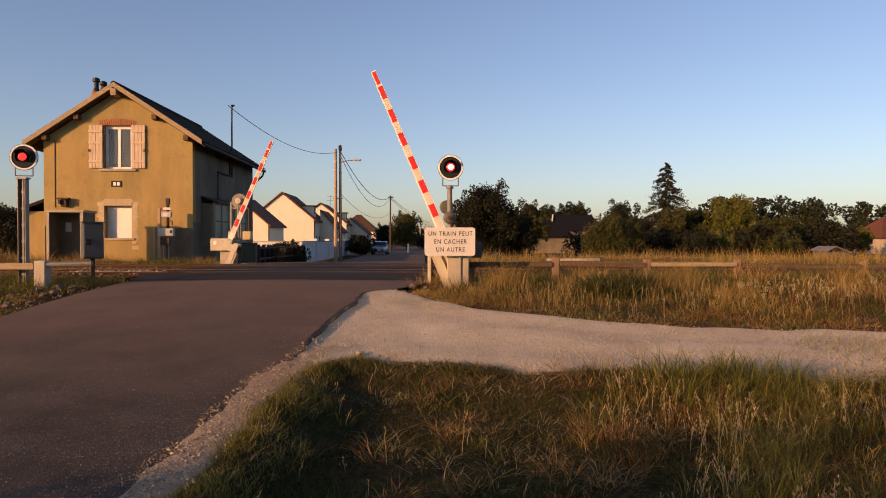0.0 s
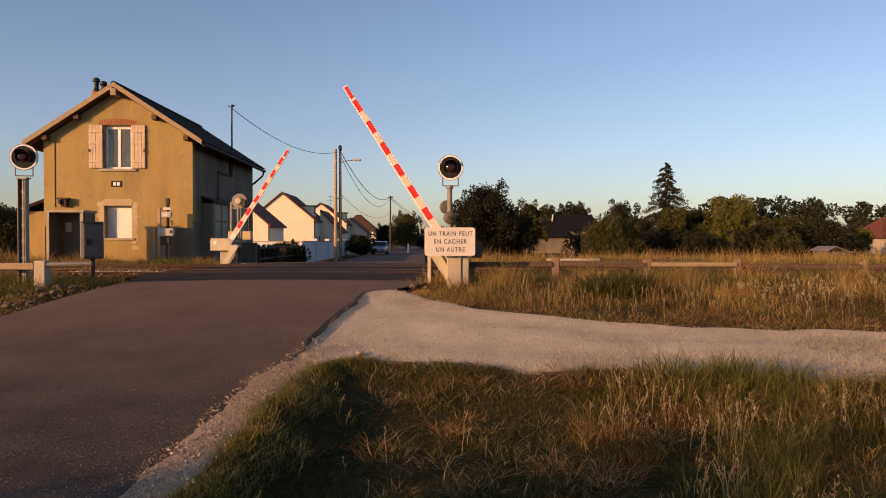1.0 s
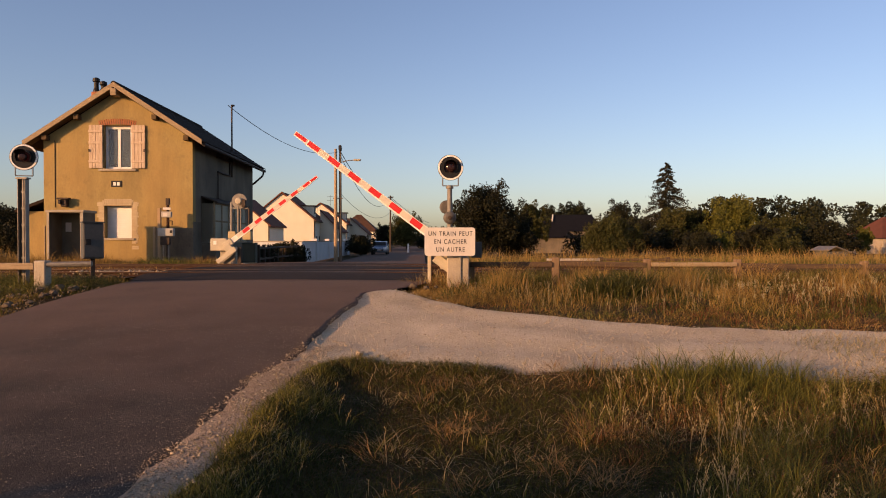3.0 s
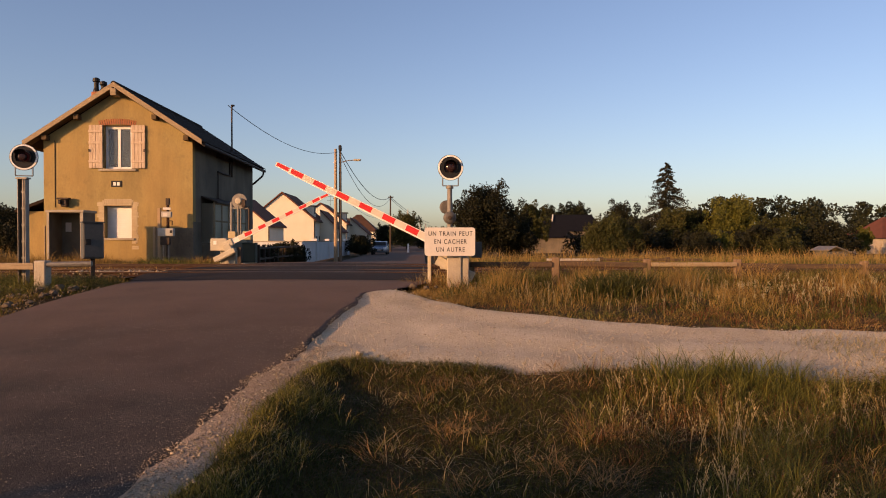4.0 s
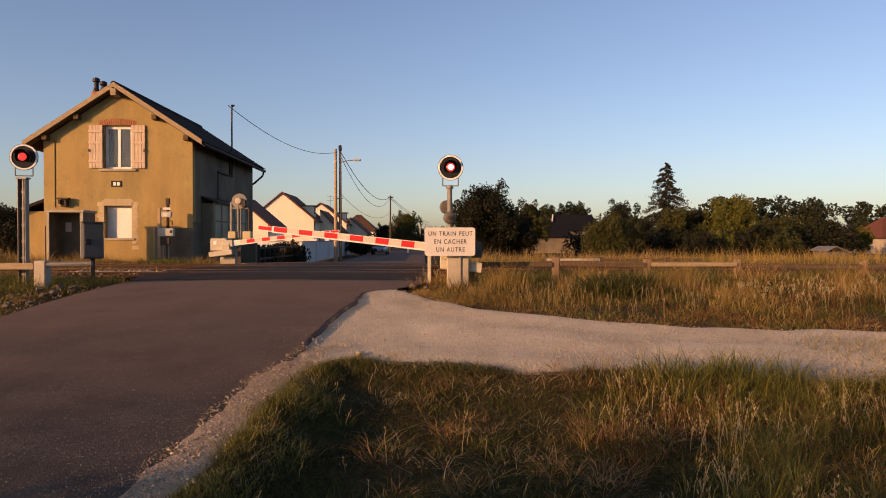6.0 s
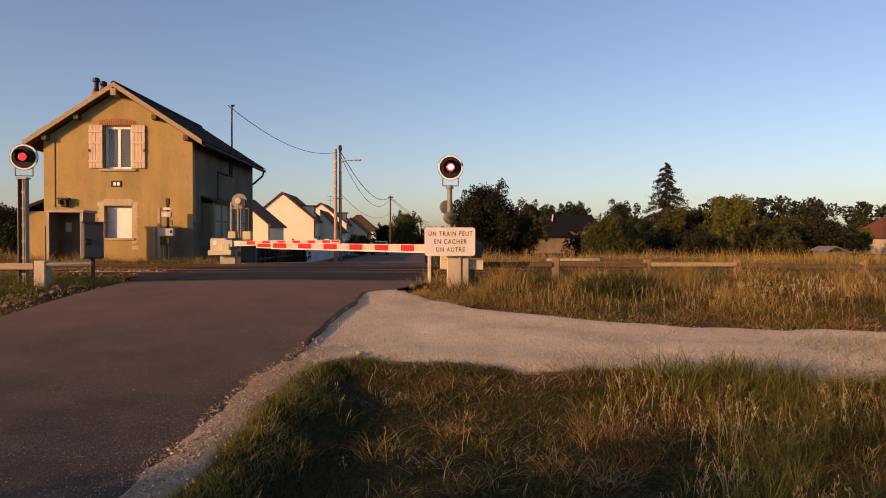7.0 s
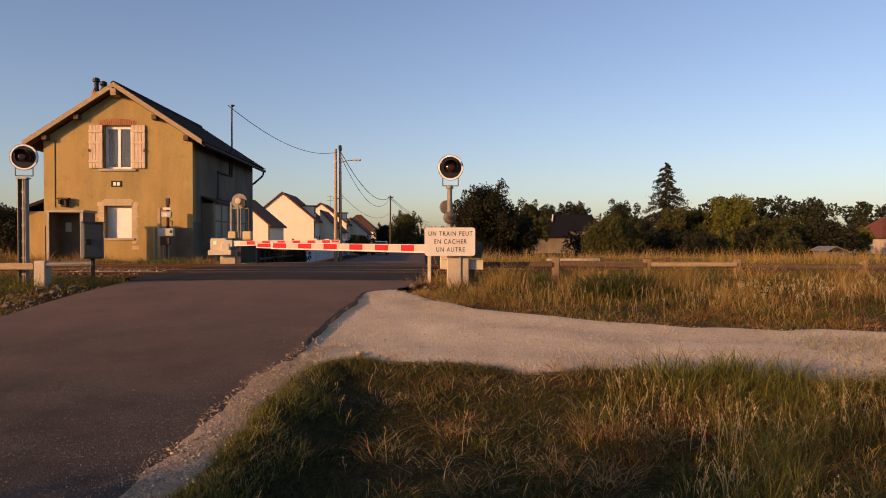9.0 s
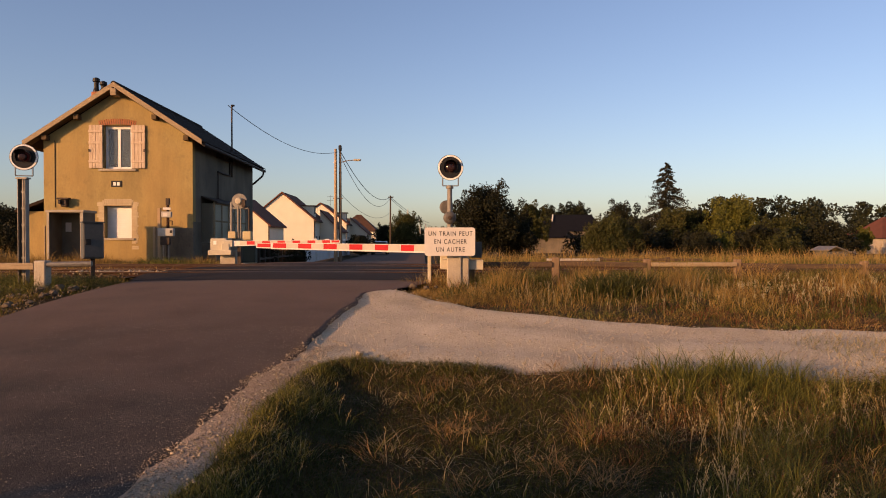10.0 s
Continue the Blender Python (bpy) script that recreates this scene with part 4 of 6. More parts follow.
def meter_box():
    g = thing("trackside_cabinet", "dark grey steel cabinet on a thin post", "cabinet", -7.36, 14.6, LEVEL, 36)
    part("post", box(B(), -0.03, 0.05, 0.0, 0.08, -0.1, 0.55), "iron", g)
    part("body", box(B(), -0.20, 0.20, -0.12, 0.14, 0.45, 1.20, 0.015), "grey_box", g)
    d = part("door", box(B(), -0.18, 0.18, -0.135, -0.12, 0.48, 1.17, 0.006), "grey_box", g)
    part("lock", box(B(), -0.15, -0.05, -0.15, -0.135, 0.74, 0.86, 0.005), "black", d)
    part("cap", box(B(), -0.215, 0.215, -0.15, 0.16, 1.20, 1.225), "grey_box", g)
    return g


meter_box()


def green_cabinet():
    g = thing("trackside_cabinet", "dark green metal cabinet behind the far barrier", "cabinet", -7.25, 26.0, float(rise(26.0)) - 0.05, 2)
    part("plinth", box(B(), -0.22, 0.22, -0.02, 0.28, -0.1, 0.08), "concrete", g)
    part("body", box(B(), -0.24, 0.24, -0.04, 0.30, 0.08, 0.78, 0.012), "cabinet_green", g)
    part("door", box(B(), -0.21, 0.21, -0.055, -0.04, 0.12, 0.74, 0.006), "cabinet_green", g)
    part("cap", box(B(), -0.26, 0.26, -0.07, 0.32, 0.78, 0.82, 0.01), "cabinet_green", g)


green_cabinet()


def control_posts():
    g = thing("wooden_post", "weathered brown wooden post before the house", "post", -9.78, 24.0, LEVEL)
    part("shaft", box(B(), -0.055, 0.055, -0.05, 0.05, -0.1, 1.95, 0.01), "pole_wood", g)
    g = thing("wooden_post", "short brown wooden post before the house", "post", -10.0, 24.1, LEVEL)
    part("shaft", box(B(), -0.04, 0.04, -0.04, 0.04, -0.1, 1.3, 0.01), "pole_wood", g)
    g = thing("control_post", "iron control post with grey boxes before the house", "control post", -9.45, 23.9, LEVEL)
    part("shaft", rod(B(), (0, 0, -0.1), (0, 0, 2.15), 0.05, 0.05), "rust", g)
    part("head", box(B(), -0.06, 0.06, -0.06, 0.06, 2.05, 2.28, 0.01), "iron", g)
    part("relay_box", box(B(), -0.17, 0.17, -0.16, -0.04, 1.62, 1.82, 0.015), "box_grey", g)
    part("relay_tag", box(B(), -0.11, 0.05, -0.166, -0.16, 1.66, 1.78), "sign", g)
    b = part("switch_box", box(B(), -0.28, 0.26, -0.20, -0.04, 0.98, 1.25, 0.02), "box_grey", g, "grey metal switch box")
    part("window", box(B(), 0.14, 0.22, -0.206, -0.2, 1.08, 1.18), "black", b)
    part("lower_box", box(B(), -0.22, 0.12, -0.16, -0.04, 0.68, 0.95, 0.02), "iron", g)
    part("crank", pipe(B(), [(0.05, -0.1, 1.5), (0.2, -0.14, 1.5), (0.2, -0.14, 1.35)], 0.018), "iron", g)
    part("name_bar", box(B(), -0.13, 0.13, -0.1, -0.07, 1.88, 1.96, 0.005), "sign", g)
    part("conduit", pipe(B(), [(-0.12, -0.08, 0.7), (-0.12, -0.08, -0.05)], 0.03), "galv", g)
    part("conduit", pipe(B(), [(0.05, -0.08, 0.7), (0.05, -0.08, -0.05)], 0.03), "galv", g)


control_posts()


def stone(x, y, r, seed, name="rock", material="rubble", label="rough pale limestone lump on the verge"):
    bm = B()
    bmesh.ops.create_icosphere(bm, subdivisions=2, radius=r)
    for v_ in bm.verts:
        n_ = noise.noise(v_.co / r * 1.3 + Vector((seed, 0, 0)))
        v_.co *= 0.85 + 0.5 * n_
        v_.co.z *= 0.65
    return mesh_thing(name, bm, material, label, "rock", "rubble by the road", m=pose(x, y, float(rise(np.float64(y))) + r * 0.25, 0, 0, seed * 37))


rs = random.Random(4)
for i in range(26):
    stone(rs.uniform(-7.9, -6.35), rs.uniform(10.2, 12.6), rs.uniform(0.03, 0.10), i + 1)
stone(-0.92, 7.72, 0.055, 91, material="pebble", label="pale stone at the edge of the drive")
stone(-0.55, 12.55, 0.085, 95, label="grey-brown concrete lump beside the barrier")
stone(-0.30, 12.35, 0.06, 96, label="grey-brown concrete lump beside the barrier")
stone(-0.12, 12.5, 0.05, 97, label="grey-brown concrete lump beside the barrier")
rs = random.Random(9)
for i in range(26):
    x = rs.uniform(-1.3, 4.5)
    stone(x, float(edge(GR_NEAR, [x])[0]) + rs.uniform(0.05, 0.5), rs.uniform(0.012, 0.028), 200 + i, "pebble_stone", "pebble", "small pale stone at the edge of the drive")


# ---- street beyond the crossing ----
def row_house(name, label, x, y, w, eave, ridge, depth, roof, wall="house_white", wing=None, dormer=False, group="street houses", rz=1.7):
    """A gabled house, gable towards the tracks; wing: (x0, x1, eave, ridge, y0, y1) a lower part along the street side."""
    g = thing(name, label, "house", x, y, 0, rz, group)
    hw = w / 2
    part("wall", prism(B(), [(-hw, 0), (hw, 0), (hw, eave), (0, ridge), (-hw, eave)], 0, depth), wall, g)
    sl = (ridge - eave) / hw
    for s in (-1, 1):
        o = hw + 0.3
        p = [(0, ridge + 0.05), (s * o, ridge + 0.05 - o * sl), (s * o, ridge + 0.22 - o * sl), (0, ridge + 0.22)]
        part("roof", prism(B(), p, -0.25, depth + 0.25), roof, g)
        o2 = o + 0.06
        part("gutter", box(B(), s * o2 - 0.06, s * o2 + 0.06, -0.2, depth + 0.2, ridge - 0.02 - o * sl, ridge + 0.1 - o * sl), "iron", g)
    part("downpipe", rod(B(), (hw + 0.07, 0.12, 0), (hw + 0.07, 0.12, eave - 0.1), 0.06), "iron", g)
    for yy in np.arange(1.6, depth - 1, 2.6):
        wd = part("window", box(B(), hw, hw + 0.04, yy, yy + 1.1, 1.0, 2.2), "white", g)
        part("pane", box(B(), hw + 0.04, hw + 0.05, yy + 0.08, yy + 1.02, 1.08, 2.12), "black", wd)
    if dormer:
        zd = ridge - sl * hw * 0.62
        d = part("dormer", box(B(), hw * 0.45, hw * 0.92, 2.2, 3.8, zd - 1.0, zd + 0.55), wall, g)
        part("dormer_roof", box(B(), hw * 0.4, hw * 0.98, 2.0, 4.0, zd + 0.55, zd + 0.67), roof, d)
        part("dormer_window", box(B(), hw * 0.92, hw * 0.925, 2.4, 3.6, zd - 0.45, zd + 0.4), "black", d)
    if wing:
        x0, x1, we, wr_, y0, y1 = wing
        part("wing", prism(B(), [(x0, 0), (x1, 0), (x1, we), (x0, wr_)], y0, y1), wall, g, "lower wing")
        sl2 = (wr_ - we) / (x1 - x0)
        part("wing_roof", prism(B(), [(x0, wr_ + 0.03), (x1 + 0.3, we + 0.03 - 0.3 * sl2), (x1 + 0.3, we + 0.18 - 0.3 * sl2), (x0, wr_ + 0.18)], y0 - 0.25, y1 + 0.25), roof, g)
        part("wing_downpipe", rod(B(), (x1 + 0.07, y0 - 0.05, 0), (x1 + 0.07, y0 - 0.05, we), 0.06), "iron", g)
    return g


row_house("row_house", "cream house with a steep red-brown roof and low wing", -22.5, 64, 6.2, 5.0, 7.4, 9, "roof_red", wing=(3.1, 6.1, 3.05, 5.6, 1.2, 8.5))
row_house("row_house", "cream gabled house with a dark red-brown roof", -20.7, 89.5, 8.1, 4.25, 7.6, 10, "roof_red", wing=(4.05, 6.7, 2.9, 5.6, 5.5, 14), dormer=True)
row_house("row_house", "cream gabled house with a dark red-brown roof", -19.2, 109, 8.1, 4.2, 7.3, 10, "roof_red", wing=(4.05, 6.9, 2.7, 5.2, 5.5, 15), dormer=True)


def hip_house(name, label, x, y, w, d, eave, ridge, roof, wall="house_white", rz=0.0, group="distant houses", chimney=False, rl=0.35, windows=True):
    g = thing(name, label, "house", x, y, 0, rz, group)
    part("wall", box(B(), -w / 2, w / 2, 0, d, 0, eave), wall, g)
    bm = B()
    o = 0.35
    c = [bm.verts.new(p) for p in ((-w / 2 - o, -o, eave - 0.1), (w / 2 + o, -o, eave - 0.1), (w / 2 + o, d + o, eave - 0.1), (-w / 2 - o, d + o, eave - 0.1))]
    r_ = [bm.verts.new((-w * rl, d / 2, ridge)), bm.verts.new((w * rl, d / 2, ridge))]
    for f in ((c[0], c[1], r_[1], r_[0]), (c[1], c[2], r_[1]), (c[2], c[3], r_[0], r_[1]), (c[3], c[0], r_[0]), (c[3], c[2], c[1], c[0])):
        bm.faces.new(f)
    part("roof", bm, roof, g)
    if chimney:
        part("chimney", box(B(), w * 0.2, w * 0.2 + 0.6, d / 2 - 0.3, d / 2 + 0.3, ridge - 0.8, ridge + 0.7), "brick_red", g)
    for xx in ((-w * 0.3, w * 0.12) if windows else ()):
        wd = part("window", box(B(), xx, xx + 1.1, -0.04, 0, 0.9, 2.1), "white", g)
        part("pane", box(B(), xx + 0.1, xx + 1.0, -0.05, -0.04, 1.0, 2.0), "black", wd)
    return g


hip_house("bungalow", "cream house with a brown hipped roof", -18.4, 148, 8.2, 8, 3.6, 7.2, "roof_brown", rl=0.06)
hip_house("bungalow", "low cream house with a brown hipped roof", -22.5, 160, 9, 9, 3.4, 6.8, "roof_brown", rl=0.2)
# Both farmhouse walls use the shade-darkened side render.
hip_house("farmhouse", "low house with a dark slate roof behind the field", 13.1, 84, 5.6, 6, 2.0, 3.95, "slate", "side", rl=0.14, windows=False)
big = hip_house("farmhouse", "house with a large dark roof behind the field", 18.0, 93, 6.6, 8, 2.9, 5.15, "slate", "side", rl=0.40, windows=False)
part("gable_board", rod(B(), (-3.55, -0.3, 3.0), (-2.75, 3.6, 5.1), 0.12, 0.10, 6), "house_white", big, "pale board along the roof edge")
hip_house("farmhouse", "house with a red-brown tiled roof among bushes", 52.4, 78, 6.0, 7, 1.9, 4.3, "roof_orange", "concrete", rl=0.15)
hip_house("farmhouse", "low house with a faded orange roof among bushes", 48.4, 84, 4.5, 5, 1.0, 2.9, "roof_orange", "concrete", rl=0.3)
hip_house("farmhouse", "small house with an orange tiled roof among trees", 40.5, 105, 4.0, 5, 3.0, 5.2, "roof_orange", rl=0.2)


def shed():
    g = thing("shed", "low shed with a pale grey sheet-metal roof", "shed", 31.2, 55.0, -0.08, 4)
    part("wall", box(B(), -0.75, 0.85, 0, 2, -0.05, 0.75), "grey_box", g)
    part("roof", prism(B(), [(-0.9, 0.8), (-0.2, 1.12), (1.05, 0.66), (1.05, 0.72), (-0.2, 1.19), (-0.9, 0.87)], -0.2, 2.2), "galv", g, "pale grey sheet-metal roof")


shed()


def garden_wall():
    g = thing("garden_wall", "long white rendered garden wall along the street", "wall", -9.45, 46.0, 0, 1.7)
    part("wall_run", box(B(), -0.12, 0.12, 0, 30, 0, 1.45), "wall_white", g)
    part("coping", box(B(), -0.17, 0.17, -0.05, 30, 1.45, 1.52, 0.015), "concrete", g)
    for y in (6.0, 13.0, 20.0, 27.0):
        part("pillar", box(B(), -0.2, 0.2, y, y + 0.4, 0, 1.7, 0.02), "wall_white", g)
    part("front_run", box(B(), -7.0, -0.12, 0, 0.24, 0, 1.45), "wall_white", g)
    part("front_coping", box(B(), -7.0, -0.17, -0.05, 0.29, 1.45, 1.52), "concrete", g)


garden_wall()


def front_fence():
    g = thing("yard_fence", "dark fence of posts and wire beside the house", "fence", -8.35, 31.5, 0.42, 2)
    for i in range(9):
        x = i * -0.05
        y = i * 1.3
        part("post", box(B(), x - 0.06, x + 0.06, y - 0.06, y + 0.06, -0.5, 0.95 - i * 0.03, 0.01), "iron", g)
    for z in (0.3, 0.8):
        part("rail", box(B(), -0.42, 0.0, 0, 10.4, z - 0.06, z + 0.02), "iron", g)


front_fence()


def pole(name, label, x, y, h_, r, material, lamp=False):
    g = thing(name, label, "utility pole", x, y, 0, 0, "utility poles")
    part("shaft", rod(B(), (0, 0, -0.2), (0, 0, h_), r, r * 0.62, 12), material, g)
    return g


p1 = pole("utility_pole", "tall weathered wooden utility pole", -7.68, 49.8, 8.1, 0.15, "pole_wood")
p2 = pole("utility_pole", "tall dark wooden utility pole with a street lamp arm", -7.38, 50.0, 8.4, 0.13, "pole_dark")
bm = B()
pipe(bm, [(0, 0, 7.15), (0.6, 0, 7.3), (1.1, 0, 7.32)], 0.035)
arm = part("lamp_arm", bm, "galv", p2)
part("lamp_head", box(B(), 0.95, 1.5, -0.12, 0.12, 7.26, 7.40, 0.05), "plastic", arm, "oval street-lamp head")
part("insulators", box(B(), -0.1, 0.1, -0.2, 0.2, 8.0, 8.35, 0.03), "black", p2)
part("strap", box(B(), -0.5, 0.2, -0.08, 0.08, 4.55, 4.61), "galv", p2)
p3 = pole("utility_pole", "dark wooden utility pole further down the street", -6.95, 92, 7.5, 0.14, "bark")
part("cross_arm", box(B(), -0.3, 0.4, -0.06, 0.06, 7.2, 7.35), "iron", p3)
pole("utility_pole", "pale concrete pole far down the street", -6.05, 120, 6.9, 0.13, "pole_concrete")
pole("utility_pole", "pale concrete pole far down the street", -4.6, 140, 6.0, 0.13, "pole_concrete")
pole("utility_pole", "pale concrete pole far down the street", -3.8, 150, 5.2, 0.13, "pole_concrete")


def wire(p0, p1_, sag, label, r=0.018):
    bm = B()
    pipe(bm, cable(p0, p1_, sag), r, 5)
    mesh_thing("overhead_cable", bm, "black", label, "cable", "overhead cables")


wire((-9.05, 29.35, 7.24), (-7.5, 49.9, 7.9), 0.78, "thin black service cable sagging from the house mast", 0.016)
wire((-7.35, 50.1, 7.9), (-6.95, 92, 7.3), 1.5, "black overhead cable sagging between poles", 0.03)
wire((-7.35, 50.1, 7.6), (-6.95, 92, 7.2), 2.2, "black overhead cable sagging between poles", 0.02)
wire((-6.95, 92, 7.3), (-2.4, 120, 4.6), 0.4, "overhead cable leading on along the street", 0.03)
wire((-6.95, 92, 7.1), (-2.0, 120, 4.0), 0.5, "overhead cable leading on along the street", 0.025)
wire((-7.35, 50.1, 4.9), (-6.95, 92, 5.3), 1.2, "thin overhead cable along the houses", 0.015)


def aerial():
    g = thing("roof_aerial", "thin television aerial on a house roof", "aerial", -19.6, 121, 5.0)
    part("mast", rod(B(), (0, 0, 0), (0, 0, 4.4), 0.03), "iron", g)
    part("boom", rod(B(), (-0.6, 0, 4.2), (0.6, 0, 4.2), 0.02), "iron", g)
    part("boom", rod(B(), (-0.6, 0, 3.5), (0.6, 0, 3.5), 0.02), "iron", g)


aerial()


def car():
    g = thing("parked_car", "small silver-blue hatchback parked along the street", "car", -6.85, 76, 0.02, 1)
    prof = [(-2.0, 0.35), (-2.02, 0.62), (-1.9, 0.82), (-1.1, 0.95), (-0.45, 1.42), (0.9, 1.46), (1.75, 1.02), (1.95, 0.9), (1.98, 0.4), (1.5, 0.24), (-1.5, 0.24)]
    bm = B()
    a_ = [bm.verts.new((-0.84 + (0.14 if z > 1.1 else 0), y, z)) for y, z in prof]
    b_ = [bm.verts.new((0.84 - (0.14 if z > 1.1 else 0), y, z)) for y, z in prof]
    bm.faces.new(a_)
    bm.faces.new(b_[::-1])
    for i in range(len(prof)):
        j = (i + 1) % len(prof)
        bm.faces.new((a_[i], a_[j], b_[j], b_[i]))
    bmesh.ops.bevel(bm, geom=list(bm.edges), offset=0.05, segments=2, profile=0.5, affect="EDGES")
    part("body", bm, "car", g)
    bm = B()
    c = [bm.verts.new(p) for p in ((-0.72, -1.07, 1.0), (0.72, -1.07, 1.0), (0.62, -0.55, 1.37), (-0.62, -0.55, 1.37))]
    c2 = [bm.verts.new(v_.co + Vector((0, 0.05, -0.05))) for v_ in c]
    bm.faces.new(c)
    bm.faces.new(c2[::-1])
    part("windscreen", bm, "black", g, "dark windscreen")
    for s in (-1, 1):
        part("headlight", box(B(), s * 0.62 - 0.17, s * 0.62 + 0.17, -2.03, -1.9, 0.62, 0.78, 0.03), "white", g)
        part("side_window", box(B(), s * 0.775 - 0.03, s * 0.775 + 0.03, -0.5, 1.0, 1.02, 1.34, 0.02), "black", g)
        part("mirror", box(B(), s * 0.92 - 0.09, s * 0.92 + 0.09, -0.75, -0.65, 0.98, 1.1, 0.02), "car", g)
        for y in (-1.25, 1.25):
            wh = part("wheel", rod(B(), (s * 0.66, y, 0.30), (s * 0.86, y, 0.30), 0.30, 0.30, 18), "tyre", g)
            part("rim", rod(B(), (s * 0.862, y, 0.30), (s * 0.872, y, 0.30), 0.18, 0.18, 14), "galv", wh)
    part("grille", box(B(), -0.42, 0.42, -2.04, -2.0, 0.45, 0.62, 0.01), "black", g)
    part("number_bar", box(B(), -0.26, 0.26, -2.055, -2.04, 0.47, 0.57), "white", g)


car()


def bollard(x, y, h_, label="white marker post beside the street"):
    g = thing("marker_post", label, "marker post", x, y, 0, 0, "marker posts")
    part("shaft", rod(B(), (0, 0, 0), (0, 0, h_), 0.12, 0.10), "white", g)
    part("cap", rod(B(), (0, 0, h_), (0, 0, h_ + 0.06), 0.11, 0.04), "white", g)


bollard(-4.4, 88, 1.1)


# ---- trees ----
def leaf_cloud(rs_, blobs, count, size):
    """Leaves as small folded quads on and in a set of ellipsoids (cx, cy, cz, rx, ry, rz)."""
    b = np.array(blobs)
    wgt = (b[:, 3] * b[:, 4] + b[:, 4] * b[:, 5] + b[:, 3] * b[:, 5])
    pick = rs_.choice(len(b), count, p=wgt / wgt.sum())
    d = rs_.normal(size=(count, 3))
    d /= np.linalg.norm(d, axis=1)[:, None]
    rad = 1.0 - 0.45 * rs_.rand(count) ** 2 + np.abs(rs_.normal(size=count)) * 0.11
    c = b[pick, :3] + d * b[pick, 3:] * rad[:, None]
    u = rs_.normal(size=(count, 3))
    u /= np.linalg.norm(u, axis=1)[:, None]
    w = np.cross(u, rs_.normal(size=(count, 3)))
    w /= np.linalg.norm(w, axis=1)[:, None]
    s = size * rs_.uniform(0.55, 1.25, count)[:, None]
    v = np.stack([c - u * s, c + w * s * 0.55, c + u * s, c - w * s * 0.55], 1)
    return v.reshape(-1, 3), np.arange(count * 4).reshape(-1, 4)


def tree(name, label, x, y, h_, w_, leaves, size, material="leaf", seed=1, base=0.12, squat=1.0, trunk=True, group="trees behind the field"):
    """Tapered trunk with limbs and an uneven crown of leaves."""
    rs_ = np.random.RandomState(seed)
    g = thing(name, label, "bush" if name == "bush" else "tree", x, y, 0, 0, group)
    z0 = h_ * base
    blobs = []
    n_ = 30
    for i in range(n_):
        u = rs_.rand()
        zc = z0 + (h_ - z0) * (0.18 + 0.66 * u)
        env = math.sin(math.pi * min(1, 0.22 + 0.72 * u)) ** 0.7 * w_ * 0.5
        an = rs_.rand() * math.tau
        r = w_ * rs_.uniform(0.08, 0.19)
        rr = max(0, env - r * 0.7) * rs_.rand() ** 0.5
        blobs.append((rr * math.cos(an), rr * math.sin(an), zc, r, r, min(r, (h_ - z0) * 0.2) * squat))
    blobs.append((0, 0, z0 + (h_ - z0) * 0.45, w_ * 0.30, w_ * 0.30, (h_ - z0) * 0.36))
    for i in range(26):
        an, u = rs_.rand() * math.tau, rs_.uniform(0.25, 0.97)
        env = math.sin(math.pi * min(1, 0.22 + 0.70 * u)) ** 0.7 * w_ * 0.5
        r = w_ * rs_.uniform(0.035, 0.075)
        blobs.append((env * math.cos(an), env * math.sin(an), z0 + (h_ - z0) * u, r, r, r * rs_.uniform(1.0, 2.2)))
    bm = B()
    rod(bm, (0, 0, -0.2), (0, 0, h_ * 0.55), 0.035 * h_, 0.016 * h_, 8)
    for bl in blobs[:8]:
        rod(bm, (0, 0, h_ * 0.22), bl[:3], 0.014 * h_, 0.004 * h_, 5)
    part("trunk", bm, "bark", g)
    v, q = leaf_cloud(rs_, blobs, leaves, size)
    v[:, 2] = np.maximum(v[:, 2], 0.05)
    arrays("crown", v, q, material, "", "", "", g)
    return g


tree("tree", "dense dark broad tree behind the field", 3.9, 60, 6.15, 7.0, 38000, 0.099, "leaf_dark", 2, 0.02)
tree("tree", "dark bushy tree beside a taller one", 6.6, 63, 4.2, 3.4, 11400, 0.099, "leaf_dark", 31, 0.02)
tree("tree", "green leafy tree behind the field", 9.3, 75, 5.8, 4.4, 13300, 0.112, "leaf", 3, 0.02)
tree("tree", "distant round-topped tree on the skyline", 23.0, 150, 9.0, 9, 9500, 0.264, "far_leaf", 4, 0.05)
tree("tree", "distant round-topped tree on the skyline", 28.5, 152, 9.6, 9, 9500, 0.264, "far_leaf", 5, 0.05)
tree("bush", "broad rounded bush behind the field", 14.2, 58, 3.6, 5.0, 17100, 0.086, "leaf", 6, 0.0)
tree("tree", "dark green tree behind the bushes", 19.2, 75, 5.9, 5.2, 15200, 0.112, "leaf_dark", 7, 0.02)
tree("bush", "dark bush among the trees", 18.2, 66, 3.6, 4.0, 9500, 0.099, "leaf_dark", 8, 0.0)
tree("tree", "bushy green tree below the spruce", 23.6, 70, 4.8, 5.4, 15200, 0.106, "leaf", 9, 0.0)
tree("tree", "dark bushy tree among the gardens", 26.3, 72, 4.9, 4.6, 13300, 0.106, "leaf_dark", 10, 0.0)
tree("tree", "yellow-green leafy tree among the gardens", 29.0, 70, 5.8, 6.2, 19000, 0.106, "leaf_gold", 11, 0.0)
tree("bush", "green bush among the gardens", 31.6, 66, 3.7, 4.2, 11400, 0.099, "leaf", 12, 0.0)
tree("bush", "dark bush among the gardens", 27.3, 60, 2.8, 4.0, 9500, 0.092, "leaf_dark", 13, 0.0)
tree("bush", "reddish-green bush among the gardens", 24.0, 60, 2.4, 3.2, 7600, 0.092, "leaf_gold", 14, 0.0)
